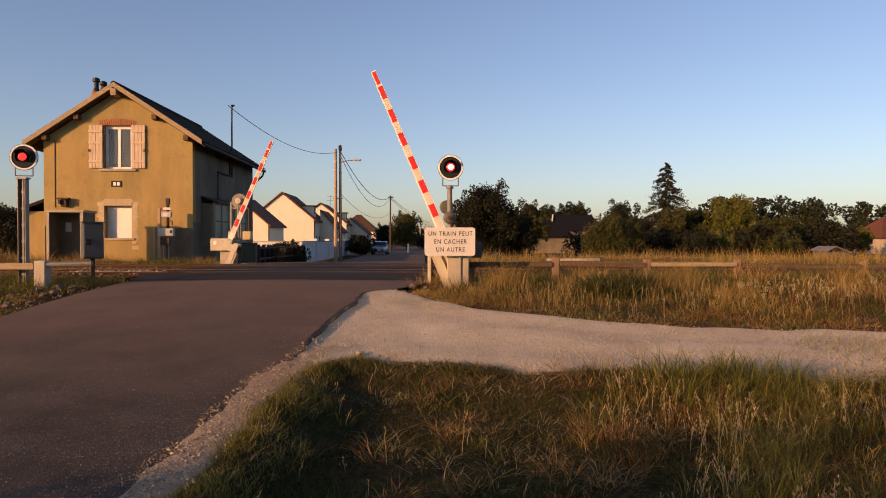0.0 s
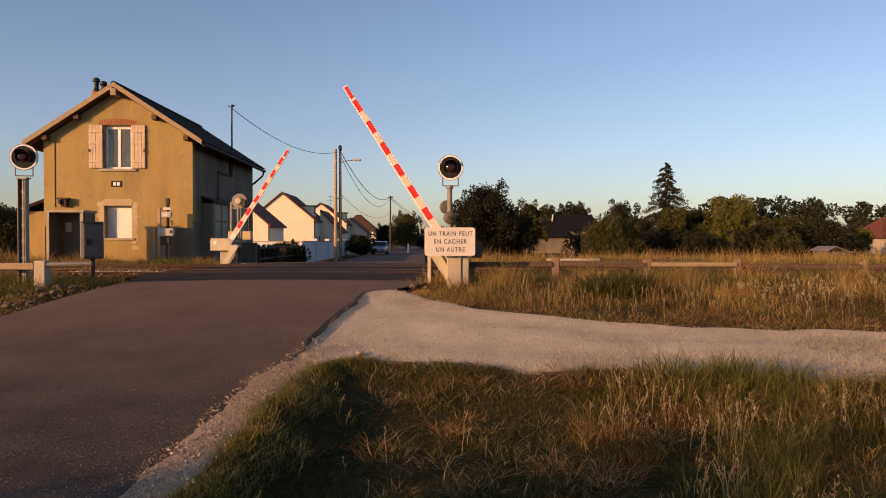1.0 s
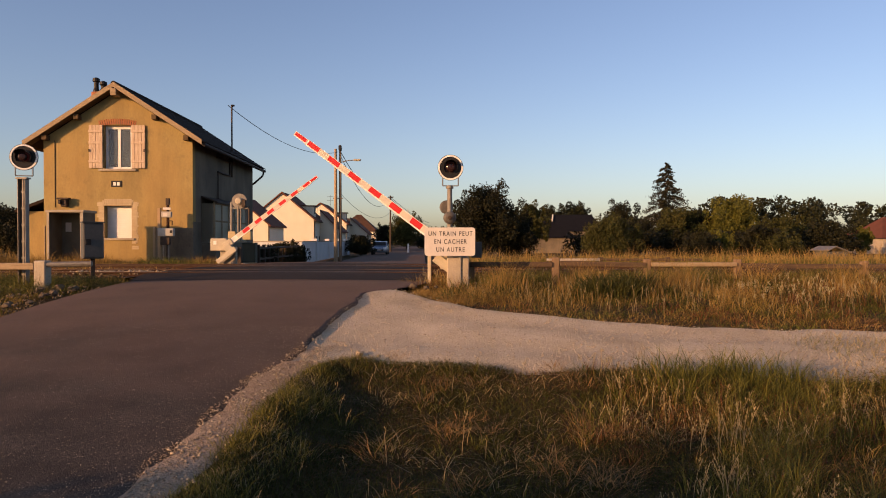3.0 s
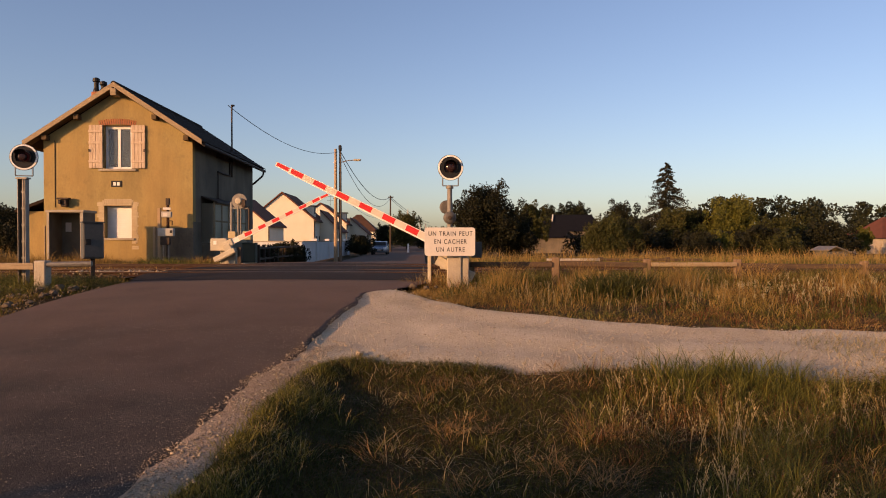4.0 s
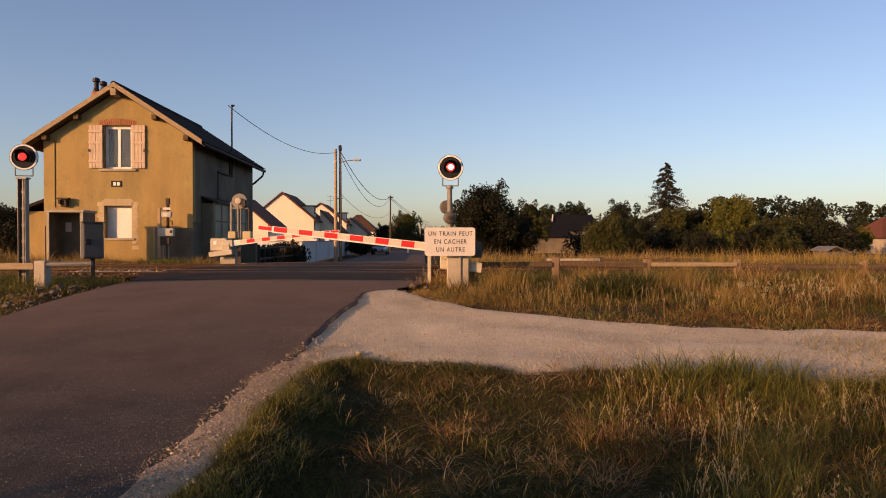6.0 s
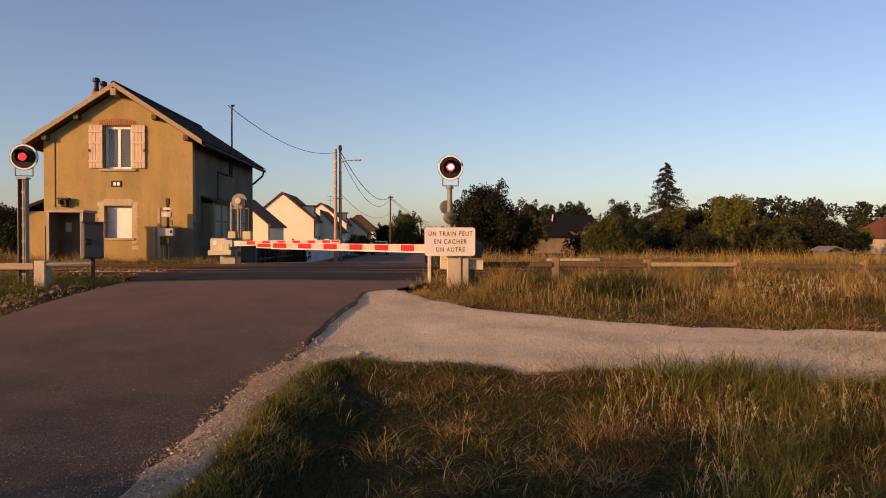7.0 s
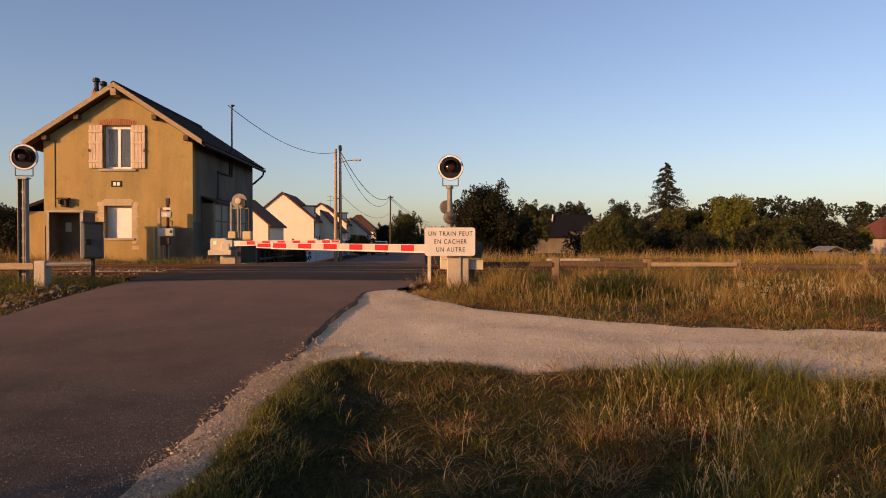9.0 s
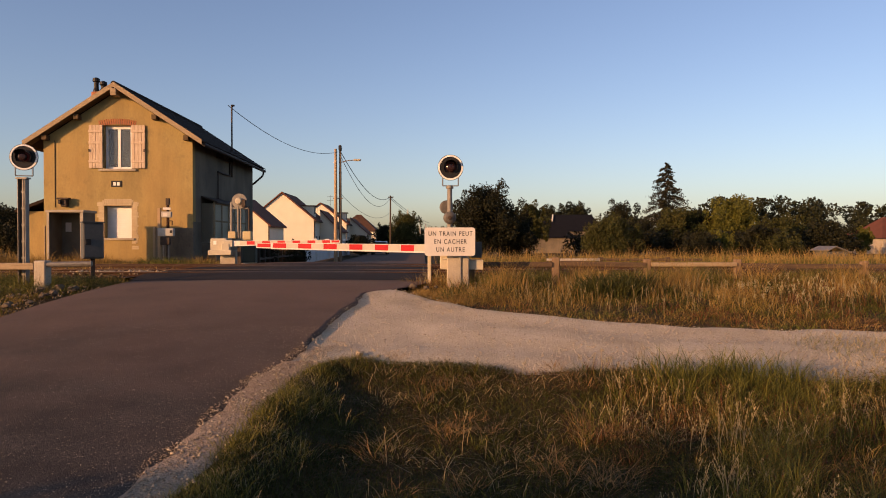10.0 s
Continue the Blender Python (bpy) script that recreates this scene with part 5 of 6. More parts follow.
tree("bush", "green bush among the gardens", 35.0, 70, 4.0, 5.0, 11400, 0.106, "leaf", 15, 0.0)
tree("bush", "dark bush beside the shed", 38.0, 68, 3.4, 5.0, 11400, 0.106, "leaf_dark", 16, 0.0)
tree("bush", "olive bush beside the orange roof", 43.4, 72, 3.0, 2.2, 9500, 0.09, "leaf_gold", 17, 0.0)
tree("bush", "dark bush beside the orange roof", 38.6, 74, 3.2, 4.4, 9500, 0.112, "leaf_dark", 18, 0.0)
tree("bush", "low bush along the field's edge", 21.5, 58, 2.2, 3.6, 7600, 0.086, "leaf_dark", 19, 0.0)
tree("bush", "low bush along the field's edge", 28.4, 59, 2.0, 4.0, 7600, 0.086, "leaf", 20, 0.0)
tree("tree", "green tree beside the street", -5.8, 112, 6.4, 5.4, 13300, 0.132, "leaf", 21, 0.05, group="street trees")
tree("tree", "dark tree beside the street", -10.6, 125, 4.6, 4.0, 9500, 0.132, "leaf_dark", 22, 0.0, group="street trees")
tree("bush", "dark clipped hedge at the end of the street", -3.0, 128, 2.2, 5.0, 7600, 0.132, "leaf_dark", 23, 0.0, group="street trees")
tree("bush", "dark hedge bush along the wall", -8.5, 72, 2.0, 3.0, 9000, 0.092, "leaf_dark", 24, 0.0, group="street trees")
tree("bush", "dark bush beside the yard fence", -9.15, 42.8, 1.5, 1.9, 7600, 0.059, "leaf_dark", 25, 0.0, group="street trees")
tree("bush", "dark bush beside the yard fence", -9.4, 40.2, 1.35, 1.9, 7600, 0.059, "leaf_dark", 26, 0.0, group="street trees")
tree("tree", "dark leafy tree behind the annex", -43.5, 70, 4.8, 8.0, 15200, 0.132, "leaf_dark", 27, 0.0)
tree("tree", "dark leafy tree behind the annex", -37.5, 74, 4.2, 7.0, 13300, 0.132, "leaf_dark", 28, 0.0)
tree("tree", "dark leafy tree behind the annex", -50, 72, 5.2, 8.0, 13300, 0.132, "leaf_dark", 29, 0.0)


def spruce(x, y, h_, w_, seed):
    rs_ = np.random.RandomState(seed)
    g = thing("spruce", "tall dark spruce with drooping tiers above the gardens", "tree", x, y, 0, 0, "trees behind the field")
    bm = B()
    rod(bm, (0, 0, -0.2), (0, 0, h_ * 0.98), 0.2, 0.02, 8)
    pts = []
    for i in range(150):
        u = (i / 150) ** 0.85
        z = h_ * (0.98 - 0.80 * u)
        r = w_ * 0.5 * (0.05 + 0.95 * u ** 0.8) * rs_.uniform(0.55, 1.15)
        an = rs_.rand() * math.tau
        tip = (r * math.cos(an), r * math.sin(an), z - r * 0.22)
        rod(bm, (0, 0, z), tip, 0.03, 0.008, 4)
        m_ = int(30 + 80 * u)
        t_ = rs_.rand(m_) ** 0.7
        p = np.outer(t_, tip) + np.outer(1 - t_, (0, 0, z))
        p[:, 2] += 0.12 * np.sin(t_ * math.pi) * r - rs_.rand(m_) * 0.22
        sp = 0.30 * r * t_
        p[:, :2] += rs_.normal(size=(m_, 2)) * sp[:, None] * 0.35
        pts.append(p)
    part("trunk", bm, "bark", g)
    c = np.concatenate(pts)
    n_ = len(c)
    u = rs_.normal(size=(n_, 3)) * np.array([1, 1, 0.5])
    u[:, 2] -= 0.5
    u /= np.linalg.norm(u, axis=1)[:, None]
    w = np.cross(u, rs_.normal(size=(n_, 3)))
    w /= np.linalg.norm(w, axis=1)[:, None]
    s = rs_.uniform(0.10, 0.24, n_)[:, None]
    v = np.stack([c - u * s, c + w * s * 0.3, c + u * s, c - w * s * 0.3], 1).reshape(-1, 3)
    arrays("crown", v, np.arange(n_ * 4).reshape(-1, 4), "needle", "", "", "", g)


spruce(27.2, 85, 11.3, 8.6, 3)

# Hedgerow that fills the gardens' edge beyond the field
rs_ = np.random.RandomState(18)
blobs = []
for x in np.arange(3, 39, 0.9):
    for k_ in range(3):
        if 7.6 < x < 12.4:
            continue
        blobs.append((x, 66 + rs_.uniform(-3, 3) + 0.05 * x, rs_.uniform(0.5, 2.0), 1.0, 1.0, rs_.uniform(0.5, 1.0)))
v, q = leaf_cloud(rs_, blobs, 26000, 0.13)
v[:, 2] = np.maximum(v[:, 2], 0.02)
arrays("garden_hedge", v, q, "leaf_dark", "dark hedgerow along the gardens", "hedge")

# Shrubs that fill the yard fence beside the house
rs_ = np.random.RandomState(38)
blobs = [(-8.5 - 0.03 * (y - 31) - rs_.uniform(0, 1.5), y, float(rise(y)) + rs_.uniform(0.1, 0.75), 0.4, 0.4, 0.35) for y in np.arange(31, 46, 0.2)]
v, q = leaf_cloud(rs_, blobs, 9000, 0.07)
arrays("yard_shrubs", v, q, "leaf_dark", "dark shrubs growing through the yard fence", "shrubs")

# Unseen hedgerow added behind the camera, its top shaped to shade the near verge
rs_ = np.random.RandomState(28)
blobs = []
for x in np.arange(-30, 9, 0.42):
    top_ = np.interp(x, [-30, -12, -11, -10.2, -8.4, -7, 9], [1.8, 2.0, 2.2, 2.65, 2.6, 2.2, 2.2]) + 0.25 * math.sin(x * 4.4 + 1) + rs_.uniform(-0.25, 0.25)
    if -7.0 < x < -1.2:
        continue
    for k_ in range(4):
        blobs.append((x, -4.2 + rs_.uniform(-0.4, 0.4), top_ * (0.14 + 0.24 * k_), 0.55, 0.55, top_ * 0.14))
v, q = leaf_cloud(rs_, blobs, 42000, 0.085)
v[:, 2] = np.maximum(v[:, 2], 0.02)
arrays("roadside_hedge", v, q, "leaf", "unseen uneven hedgerow added to shade the verge", "hedge")

# Far woods: one uneven belt
rs_ = np.random.RandomState(8)
blobs = []
for x, y, h_ in [(x + rs_.uniform(-3, 3), 185 + rs_.uniform(-12, 25), None) for x in np.arange(18, 175, 1.9)]:
    ang = x / y
    h_ = np.interp(ang, [0.09, 0.2, 0.33, 0.40, 0.46, 0.53, 0.56, 0.65, 0.9], [5.0, 5.5, 8.5, 12.4, 12.8, 11.6, 10.6, 10.9, 10.9]) * rs_.uniform(0.92, 1.03)
    h_ = h_ * y / 185
    for k_ in range(5):
        r = rs_.uniform(1.4, 2.8)
        blobs.append((x + rs_.uniform(-2.5, 2.5), y + rs_.uniform(-2, 2), h_ * (0.15 + 0.19 * k_), r, r, min(r, h_ * 0.16)))
for x in np.arange(-150, -60, 5.0):
    for k_ in range(3):
        blobs.append((x, 170 + rs_.uniform(-8, 8), 1.5 + 2.2 * k_, 4, 4, 2.2))
for x in np.arange(-30, 20, 5.0):
    for k_ in range(2):
        blobs.append((x, 230 + rs_.uniform(-8, 8), 1.5 + 2.2 * k_, 4, 4, 2.2))
v, q = leaf_cloud(rs_, blobs, 75000, 0.48)
v[:, 2] = np.maximum(v[:, 2], 0)
arrays("far_woods", v, q, "far_leaf", "dark belt of distant woods on the horizon", "woods")


# ---- grasses ----
def lumps(x, y):
    return 0.5 + 0.25 * (np.sin(x * 1.9 + 1.3 * np.sin(y * 1.1)) + np.sin(y * 2.3 + 1.7 * np.sin(x * 0.9 + 2)))


def blades(seed, tufts, per, area, height, width, spread, lean, inside=None, hf=None, lift=0.0):
    """Grass in tufts. area: x0, x1, y0, y1; height, width: ranges; hf(x, y) scales the height."""
    rs_ = np.random.RandomState(seed)
    tx, ty = rs_.uniform(area[0], area[1], tufts), rs_.uniform(area[2], area[3], tufts)
    if inside is not None:
        k_ = inside(tx, ty)
        tx, ty = tx[k_], ty[k_]
    th = rs_.uniform(height[0], height[1], len(tx))
    if hf is not None:
        th = th * hf(tx, ty)
    n_ = len(tx) * per
    x0 = np.repeat(tx, per)
    y0 = np.repeat(ty, per)
    ox, oy = rs_.normal(size=n_) * spread, rs_.normal(size=n_) * spread
    x, y = x0 + ox, y0 + oy
    hh = np.repeat(th, per) * rs_.uniform(0.45, 1.15, n_)
    an = np.arctan2(oy, ox) + rs_.normal(size=n_) * 0.9
    ln = hh * lean * rs_.uniform(0.2, 1.4, n_)
    dx, dy = np.cos(an), np.sin(an)
    w = rs_.uniform(width[0], width[1], n_)
    z = rise(y) + bumps(x, y) - 0.10 + lift
    fa = rs_.rand(n_) * math.tau
    sx, sy = np.cos(fa) * w, np.sin(fa) * w
    lev = []
    for u, ww in ((0, 1.0), (0.55, 0.8), (1.0, 0.12)):
        cx, cy, cz = x + dx * ln * u * u, y + dy * ln * u * u, z + hh * (u - 0.18 * lean * u * u)
        lev.append(np.stack([cx - sx * ww, cy - sy * ww, cz], -1))
        lev.append(np.stack([cx + sx * ww, cy + sy * ww, cz], -1))
    v = np.stack(lev, 1).reshape(-1, 3)
    b = (np.arange(n_) * 6)[:, None]
    q = np.concatenate([b + np.array([[0, 1, 3, 2]]), b + np.array([[2, 3, 5, 4]])], 0)
    return v, q


def heads(seed, count, area, height, inside=None, grains=9, grain=0.011, droop=0.25):
    """Thin stalks with small hanging grains."""
    rs_ = np.random.RandomState(seed)
    x, y = rs_.uniform(area[0], area[1], count), rs_.uniform(area[2], area[3], count)
    if inside is not None:
        k_ = inside(x, y)
        x, y = x[k_], y[k_]
    n_ = len(x)
    hh = rs_.uniform(height[0], height[1], n_)
    an = rs_.rand(n_) * math.tau
    dx, dy = np.cos(an) * hh * droop, np.sin(an) * hh * droop
    z = rise(y) + bumps(x, y) - 0.10
    w = 0.0022
    V, Q, off = [], [], 0
    lev = []
    for u in (0, 0.5, 1.0):
        c = np.stack([x + dx * u * u, y + dy * u * u, z + hh * (u - 0.1 * u * u)], -1)
        lev += [c - [w, 0, 0], c + [w, 0, 0]]
    V.append(np.stack(lev, 1).reshape(-1, 3))
    b = (np.arange(n_) * 6)[:, None]
    Q.append(np.concatenate([b + np.array([[0, 1, 3, 2]]), b + np.array([[2, 3, 5, 4]])], 0))
    off = n_ * 6
    for k_ in range(grains):
        u = rs_.uniform(0.62, 1.02, n_)
        c = np.stack([x + dx * u * u, y + dy * u * u, z + hh * (u - 0.1 * u * u)], -1) + rs_.normal(size=(n_, 3)) * np.array([0.014, 0.014, 0.008])
        s = grain * rs_.uniform(0.7, 1.3, n_)[:, None]
        fa = rs_.rand(n_) * math.tau
        side = np.stack([np.cos(fa), np.sin(fa), np.zeros(n_)], -1) * s * 0.32
        up = np.stack([rs_.normal(size=n_) * 0.3, rs_.normal(size=n_) * 0.3, np.ones(n_)], -1) * s
        V.append(np.stack([c - up, c + side, c + up, c - side], 1).reshape(-1, 3))
        Q.append(np.arange(n_ * 4).reshape(-1, 4) + off)
        off += n_ * 4
    return np.concatenate(V), np.concatenate(Q)


def near_edge(x):
    return edge(GR_NEAR, x)


def verge(x, y):
    return (y < near_edge(x) + 0.02 + 0.10 * np.sin(x * 5) + 0.12 * np.sin(x * 11 + 2 * y) * np.sin(x * 2.3)) & (x > edge(ROAD_R, y) + 0.15 + 0.05 * np.sin(y * 4) + 0.09 * np.sin(y * 9 + 1) * np.sin(x * 17) + 0.03 * (y - 4))


def verge_tall(x, y):
    return verge(x, y) & (x > 1.35 + 0.25 * np.sin(y * 3.1))


def bank(x, y):
    return (y > edge(GR_FAR, x) + 0.02 + 0.12 * np.sin(x * 4.3) + 0.14 * np.sin(x * 13 + y * 3) * np.sin(x * 1.9)) & (x > -0.55 + 0.5 * (y < 12.6))


FORE = (-1.7, 5.2, 3.2, 7.6)


def rim(x, y):
    """The raised lip of the verge beside the shoulder."""
    d = x - edge(ROAD_R, y)
    return verge(x, y) & (d < 0.78 + 0.12 * np.sin(y * 5.3))


def herbs(seed, count, area, height, size, inside, clump=0.05, per=26):
    """Low leafy weeds: small leaves in clumps."""
    rs_ = np.random.RandomState(seed)
    x, y = rs_.uniform(area[0], area[1], count), rs_.uniform(area[2], area[3], count)
    k_ = inside(x, y)
    x, y = x[k_], y[k_]
    h_ = rs_.uniform(height[0], height[1], len(x))
    x, y, h_ = np.repeat(x, per), np.repeat(y, per), np.repeat(h_, per)
    n_ = len(x)
    up = rs_.rand(n_) ** 0.8
    x, y = x + rs_.normal(size=n_) * clump * (0.5 + up * 0.6), y + rs_.normal(size=n_) * clump * (0.5 + up * 0.6)
    c = np.stack([x, y, rise(y) + bumps(x, y) - 0.09 + up * h_], -1)
    u = rs_.normal(size=(n_, 3)) * np.array([1, 1, 0.7])
    u /= np.linalg.norm(u, axis=1)[:, None]
    w = np.cross(u, rs_.normal(size=(n_, 3)))
    w /= np.linalg.norm(w, axis=1)[:, None]
    sz = size * rs_.uniform(0.5, 1.3, n_)[:, None]
    v = np.stack([c - u * sz, c + w * sz * 0.42, c + u * sz, c - w * sz * 0.42], 1)
    return v.reshape(-1, 3), np.arange(n_ * 4).reshape(-1, 4)


def hay_spots(x, y):
    return verge(x, y) & (x > -0.75) & (y > 4.35) & (lumps(x * 2.6 + 1, y * 2.4 + 1) > 0.66) & (lumps(x * 0.8 + 4, y * 0.9) > 0.36)


v, q = blades(41, 15000, 10, FORE, (0.03, 0.075), (0.0018, 0.0036), 0.05, 1.1, verge, lambda x, y: 0.5 + 0.8 * lumps(x * 1.7, y * 1.9), 0.02)
arrays("short_grass", v, q, "grass_sod", "short dark mown grass of the verge", "grass")
v, q = blades(40, 5200, 9, FORE, (0.03, 0.07), (0.0014, 0.003), 0.06, 2.0, lambda x, y: verge(x, y) & (lumps(x * 1.6 + 2, y * 1.7) > 0.42) & (x > -1.0), None, 0.025)
arrays("dry_thatch", v, q, "grass_thatch", "brownish dead thatch in the mown grass", "grass")
v, q = blades(48, 1500, 14, (-1.7, 0.4, 3.2, 7.6), (0.07, 0.15), (0.0018, 0.0038), 0.045, 0.9, rim, lambda x, y: 0.55 + 0.8 * lumps(x * 3, y * 3), 0.02)
arrays("rim_grass", v, q, "grass_rim", "yellow-green grass tufts on the raised rim of the verge", "grass")
v, q = blades(39, 420, 12, (-1.7, 0.4, 3.2, 7.6), (0.05, 0.13), (0.0014, 0.003), 0.06, 1.6, rim, None, 0.02)
arrays("rim_grass", v, q, "straw", "dry straw-coloured grass on the raised rim of the verge", "grass")
v, q = blades(32, 1500, 14, (-1.2, 5.2, 5.8, 7.9), (0.05, 0.14), (0.0016, 0.0034), 0.06, 1.0, lambda x, y: (np.abs(y - near_edge(x) + 0.12 - 0.08 * np.sin(x * 7)) < 0.24) & (x > edge(ROAD_R, y) + 0.35), lambda x, y: 0.4 + 0.9 * lumps(x * 3.1, y * 2))
arrays("brink_grass", v, q, "grass_green", "ragged grass along the edge of the drive", "grass")
v, q = blades(28, 700, 16, (-1.2, 5.2, 5.8, 7.9), (0.04, 0.12), (0.0012, 0.0024), 0.07, 1.8, lambda x, y: (np.abs(y - near_edge(x) + 0.15) < 0.28) & (x > edge(ROAD_R, y) + 0.35) & (lumps(x * 2.3, y * 3) > 0.4), None, 0.02)
arrays("brink_hay", v, q, "hay", "brown hay along the edge of the drive", "hay")
v, q = blades(38, 260, 14, FORE, (0.08, 0.17), (0.0018, 0.0036), 0.05, 1.1, lambda x, y: verge(x, y) & (x > -0.9) & (lumps(x * 2.3, y * 2.3 + 4) > 0.5), None, 0.02)
arrays("grass_tufts", v, q, "grass_green", "bent green grass tufts on the verge", "grass")
v, q = blades(43, 560, 30, FORE, (0.09, 0.22), (0.0011, 0.0022), 0.055, 2.2, hay_spots, None, 0.10)
arrays("cut_hay", v, q, "hay", "clumps of cut orange-brown hay lying on the verge", "hay")
v, q = blades(42, 260, 16, FORE, (0.08, 0.2), (0.0012, 0.0024), 0.09, 2.4, lambda x, y: verge(x, y) & (x > -0.7), None, 0.045)
arrays("cut_hay", v, q, "straw", "pale straws strewn over the mown verge", "hay")
v, q = herbs(37, 2600, FORE, (0.05, 0.20), 0.010, verge_tall, 0.06)
arrays("verge_herbs", v, q, "grass_sod", "low dark leafy weeds under the tall grass", "weeds")
v, q = blades(44, 1500, 14, FORE, (0.16, 0.40), (0.0016, 0.0038), 0.05, 0.6, lambda x, y: verge_tall(x, y) & (lumps(x * 1.2, y * 1.1 + 2) > 0.36), lambda x, y: 0.4 + 0.85 * lumps(x * 1.6, y * 1.4 + 1))
arrays("tall_grass", v, q, "grass_green", "tall green grass on the verge", "grass")
v, q = blades(45, 1250, 16, FORE, (0.14, 0.38), (0.0012, 0.0028), 0.05, 0.9, lambda x, y: verge_tall(x, y) & (lumps(x * 1.4 + 1, y * 1.2) > 0.42), lambda x, y: 0.5 + 0.8 * lumps(x + 1, y))
arrays("tall_grass", v, q, "grass_dry", "tall dry orange grass on the verge", "grass")
v, q = blades(49, 700, 18, FORE, (0.12, 0.32), (0.0012, 0.003), 0.06, 1.0, lambda x, y: verge_tall(x, y) & (lumps(x * 1.9 + 5, y * 1.6) > 0.5))
arrays("tall_grass", v, q, "grass_rust", "withered rust-red grass on the verge", "grass")
v, q = herbs(36, 520, FORE, (0.10, 0.34), 0.009, lambda x, y: verge_tall(x, y) & (lumps(x * 1.9 + 5, y * 1.6) > 0.45), 0.05)
arrays("verge_herbs", v, q, "grass_rust", "withered rust-brown weeds among the tall grass", "weeds")
v, q = blades(35, 60, 26, (2.0, 3.4, 6.3, 7.0), (0.22, 0.40), (0.0025, 0.006), 0.07, 0.6, verge)
arrays("tall_grass", v, q, "grass_green", "fresh green grass clumps beside the drive", "grass")
v, q = blades(22, 620, 15, (2.2, 5.4, 4.2, 7.2), (0.18, 0.44), (0.0014, 0.0032), 0.05, 0.7, lambda x, y: verge(x, y) & (lumps(x * 1.7 + 3, y * 1.5) > 0.5), lambda x, y: 0.5 + 0.7 * lumps(x * 2, y))
arrays("tall_grass", v, q, "grass_rim", "tall yellow-green grass clumps on the verge", "grass")
v, q = blades(34, 26, 3, FORE, (0.30, 0.50), (0.0022, 0.0036), 0.03, 0.9, verge_tall)
arrays("bent_stems", v, q, "straw", "single pale bent stems among the grass", "grass")
v, q = blades(66, 110, 16, (4.2, 6.4, 7.3, 8.4), (0.08, 0.26), (0.0016, 0.0035), 0.07, 0.7)
arrays("drive_weeds", v, q, "grass_rim", "sparse green weeds growing on the drive", "weeds")
v, q = heads(33, 160, (4.2, 6.4, 7.3, 8.4), (0.12, 0.30), None, 8, 0.011)
arrays("oat_stalks", v, q, "straw", "wild oats on the drive's edge", "grass")
v, q = heads(46, 1400, FORE, (0.14, 0.38), lambda x, y: verge_tall(x, y) & (lumps(x * 1.3 + 2, y) > 0.5), 13, 0.010)
arrays("oat_stalks", v, q, "straw", "wild oat stalks with hanging grains", "grass")
v, q = heads(47, 60, FORE, (0.12, 0.26), verge, 5)
arrays("oat_stalks", v, q, "straw", "single dry grass stalks on the verge", "grass")

BANK = (-0.6, 11.5, 8.4, 15.0)


def low_front(x, y):
    """Grass is trodden low near the drive and near the rails of the fence."""
    d = y - edge(GR_FAR, x)
    return np.clip(0.22 + 0.42 * d, 0.22, 1.0) * (0.45 + 0.9 * lumps(x, y))


def red_zone(x, y):
    return bank(x, y) & ((x + 0.8 * lumps(x * 2, y * 2) > 5.6) | (lumps(x * 0.9 + 1, y * 0.9) > 0.72))


v, q = blades(50, 5200, 10, BANK, (0.06, 0.14), (0.003, 0.006), 0.08, 0.9, bank, low_front)
arrays("bank_grass", v, q, "grass_green", "short olive grass on the railway bank", "grass")
v, q = blades(51, 3000, 11, BANK, (0.14, 0.32), (0.003, 0.006), 0.10, 1.1, lambda x, y: bank(x, y) & (lumps(x * 1.1 + 5, y * 1.2) > 0.45), low_front)
arrays("bank_grass", v, q, "grass_dry", "dry orange grass on the railway bank", "grass")
v, q = blades(23, 900, 14, (-0.95, 1.2, 10.9, 13.4), (0.05, 0.17), (0.002, 0.005), 0.07, 1.1, lambda x, y: (y > edge(GR_FAR, x) + 0.03) & (x > edge(ROAD_R, y) + 0.12))
arrays("gate_grass", v, q, "grass_gold", "short dry golden grass round the barrier's foot", "grass")
v, q = herbs(31, 2600, BANK, (0.04, 0.16), 0.013, lambda x, y: bank(x, y) & (lumps(x * 1.5 + 3, y * 1.8) > 0.4), 0.08, 22)
arrays("bank_herbs", v, q, "grass_thatch", "withered orange-brown weeds on the railway bank", "weeds")
v, q = herbs(30, 900, BANK, (0.08, 0.30), 0.015, lambda x, y: bank(x, y) & (lumps(x * 1.1 + 1, y * 1.3 + 2) > 0.55) & (y > 10.4), 0.09, 26)
arrays("bank_herbs", v, q, "grass_green", "olive leafy weeds on the railway bank", "weeds")
v, q = herbs(29, 420, BANK, (0.12, 0.36), 0.013, red_zone, 0.09, 26)
arrays("bank_herbs", v, q, "grass_rust", "rust-red weeds on the railway bank", "weeds")
v, q = blades(27, 1500, 13, (0.5, 13, 12.9, 14.4), (0.34, 0.60), (0.002, 0.005), 0.10, 0.6, lambda x, y: lumps(x * 1.3, y * 2 + 1) > 0.3, lambda x, y: 0.45 + 0.7 * lumps(x * 1.1 + 2, y))
arrays("fence_weeds", v, q, "grass_rim", "yellow-green weeds growing up round the fence", "weeds")
v, q = blades(25, 420, 16, (0.4, 9.5, 12.4, 13.6), (0.42, 0.70), (0.002, 0.005), 0.07, 0.5, lambda x, y: (lumps(x * 2.1 + 1, y) > 0.62))
arrays("fence_grass", v, q, "grass_gold", "tall dry grass standing before the fence", "grass")
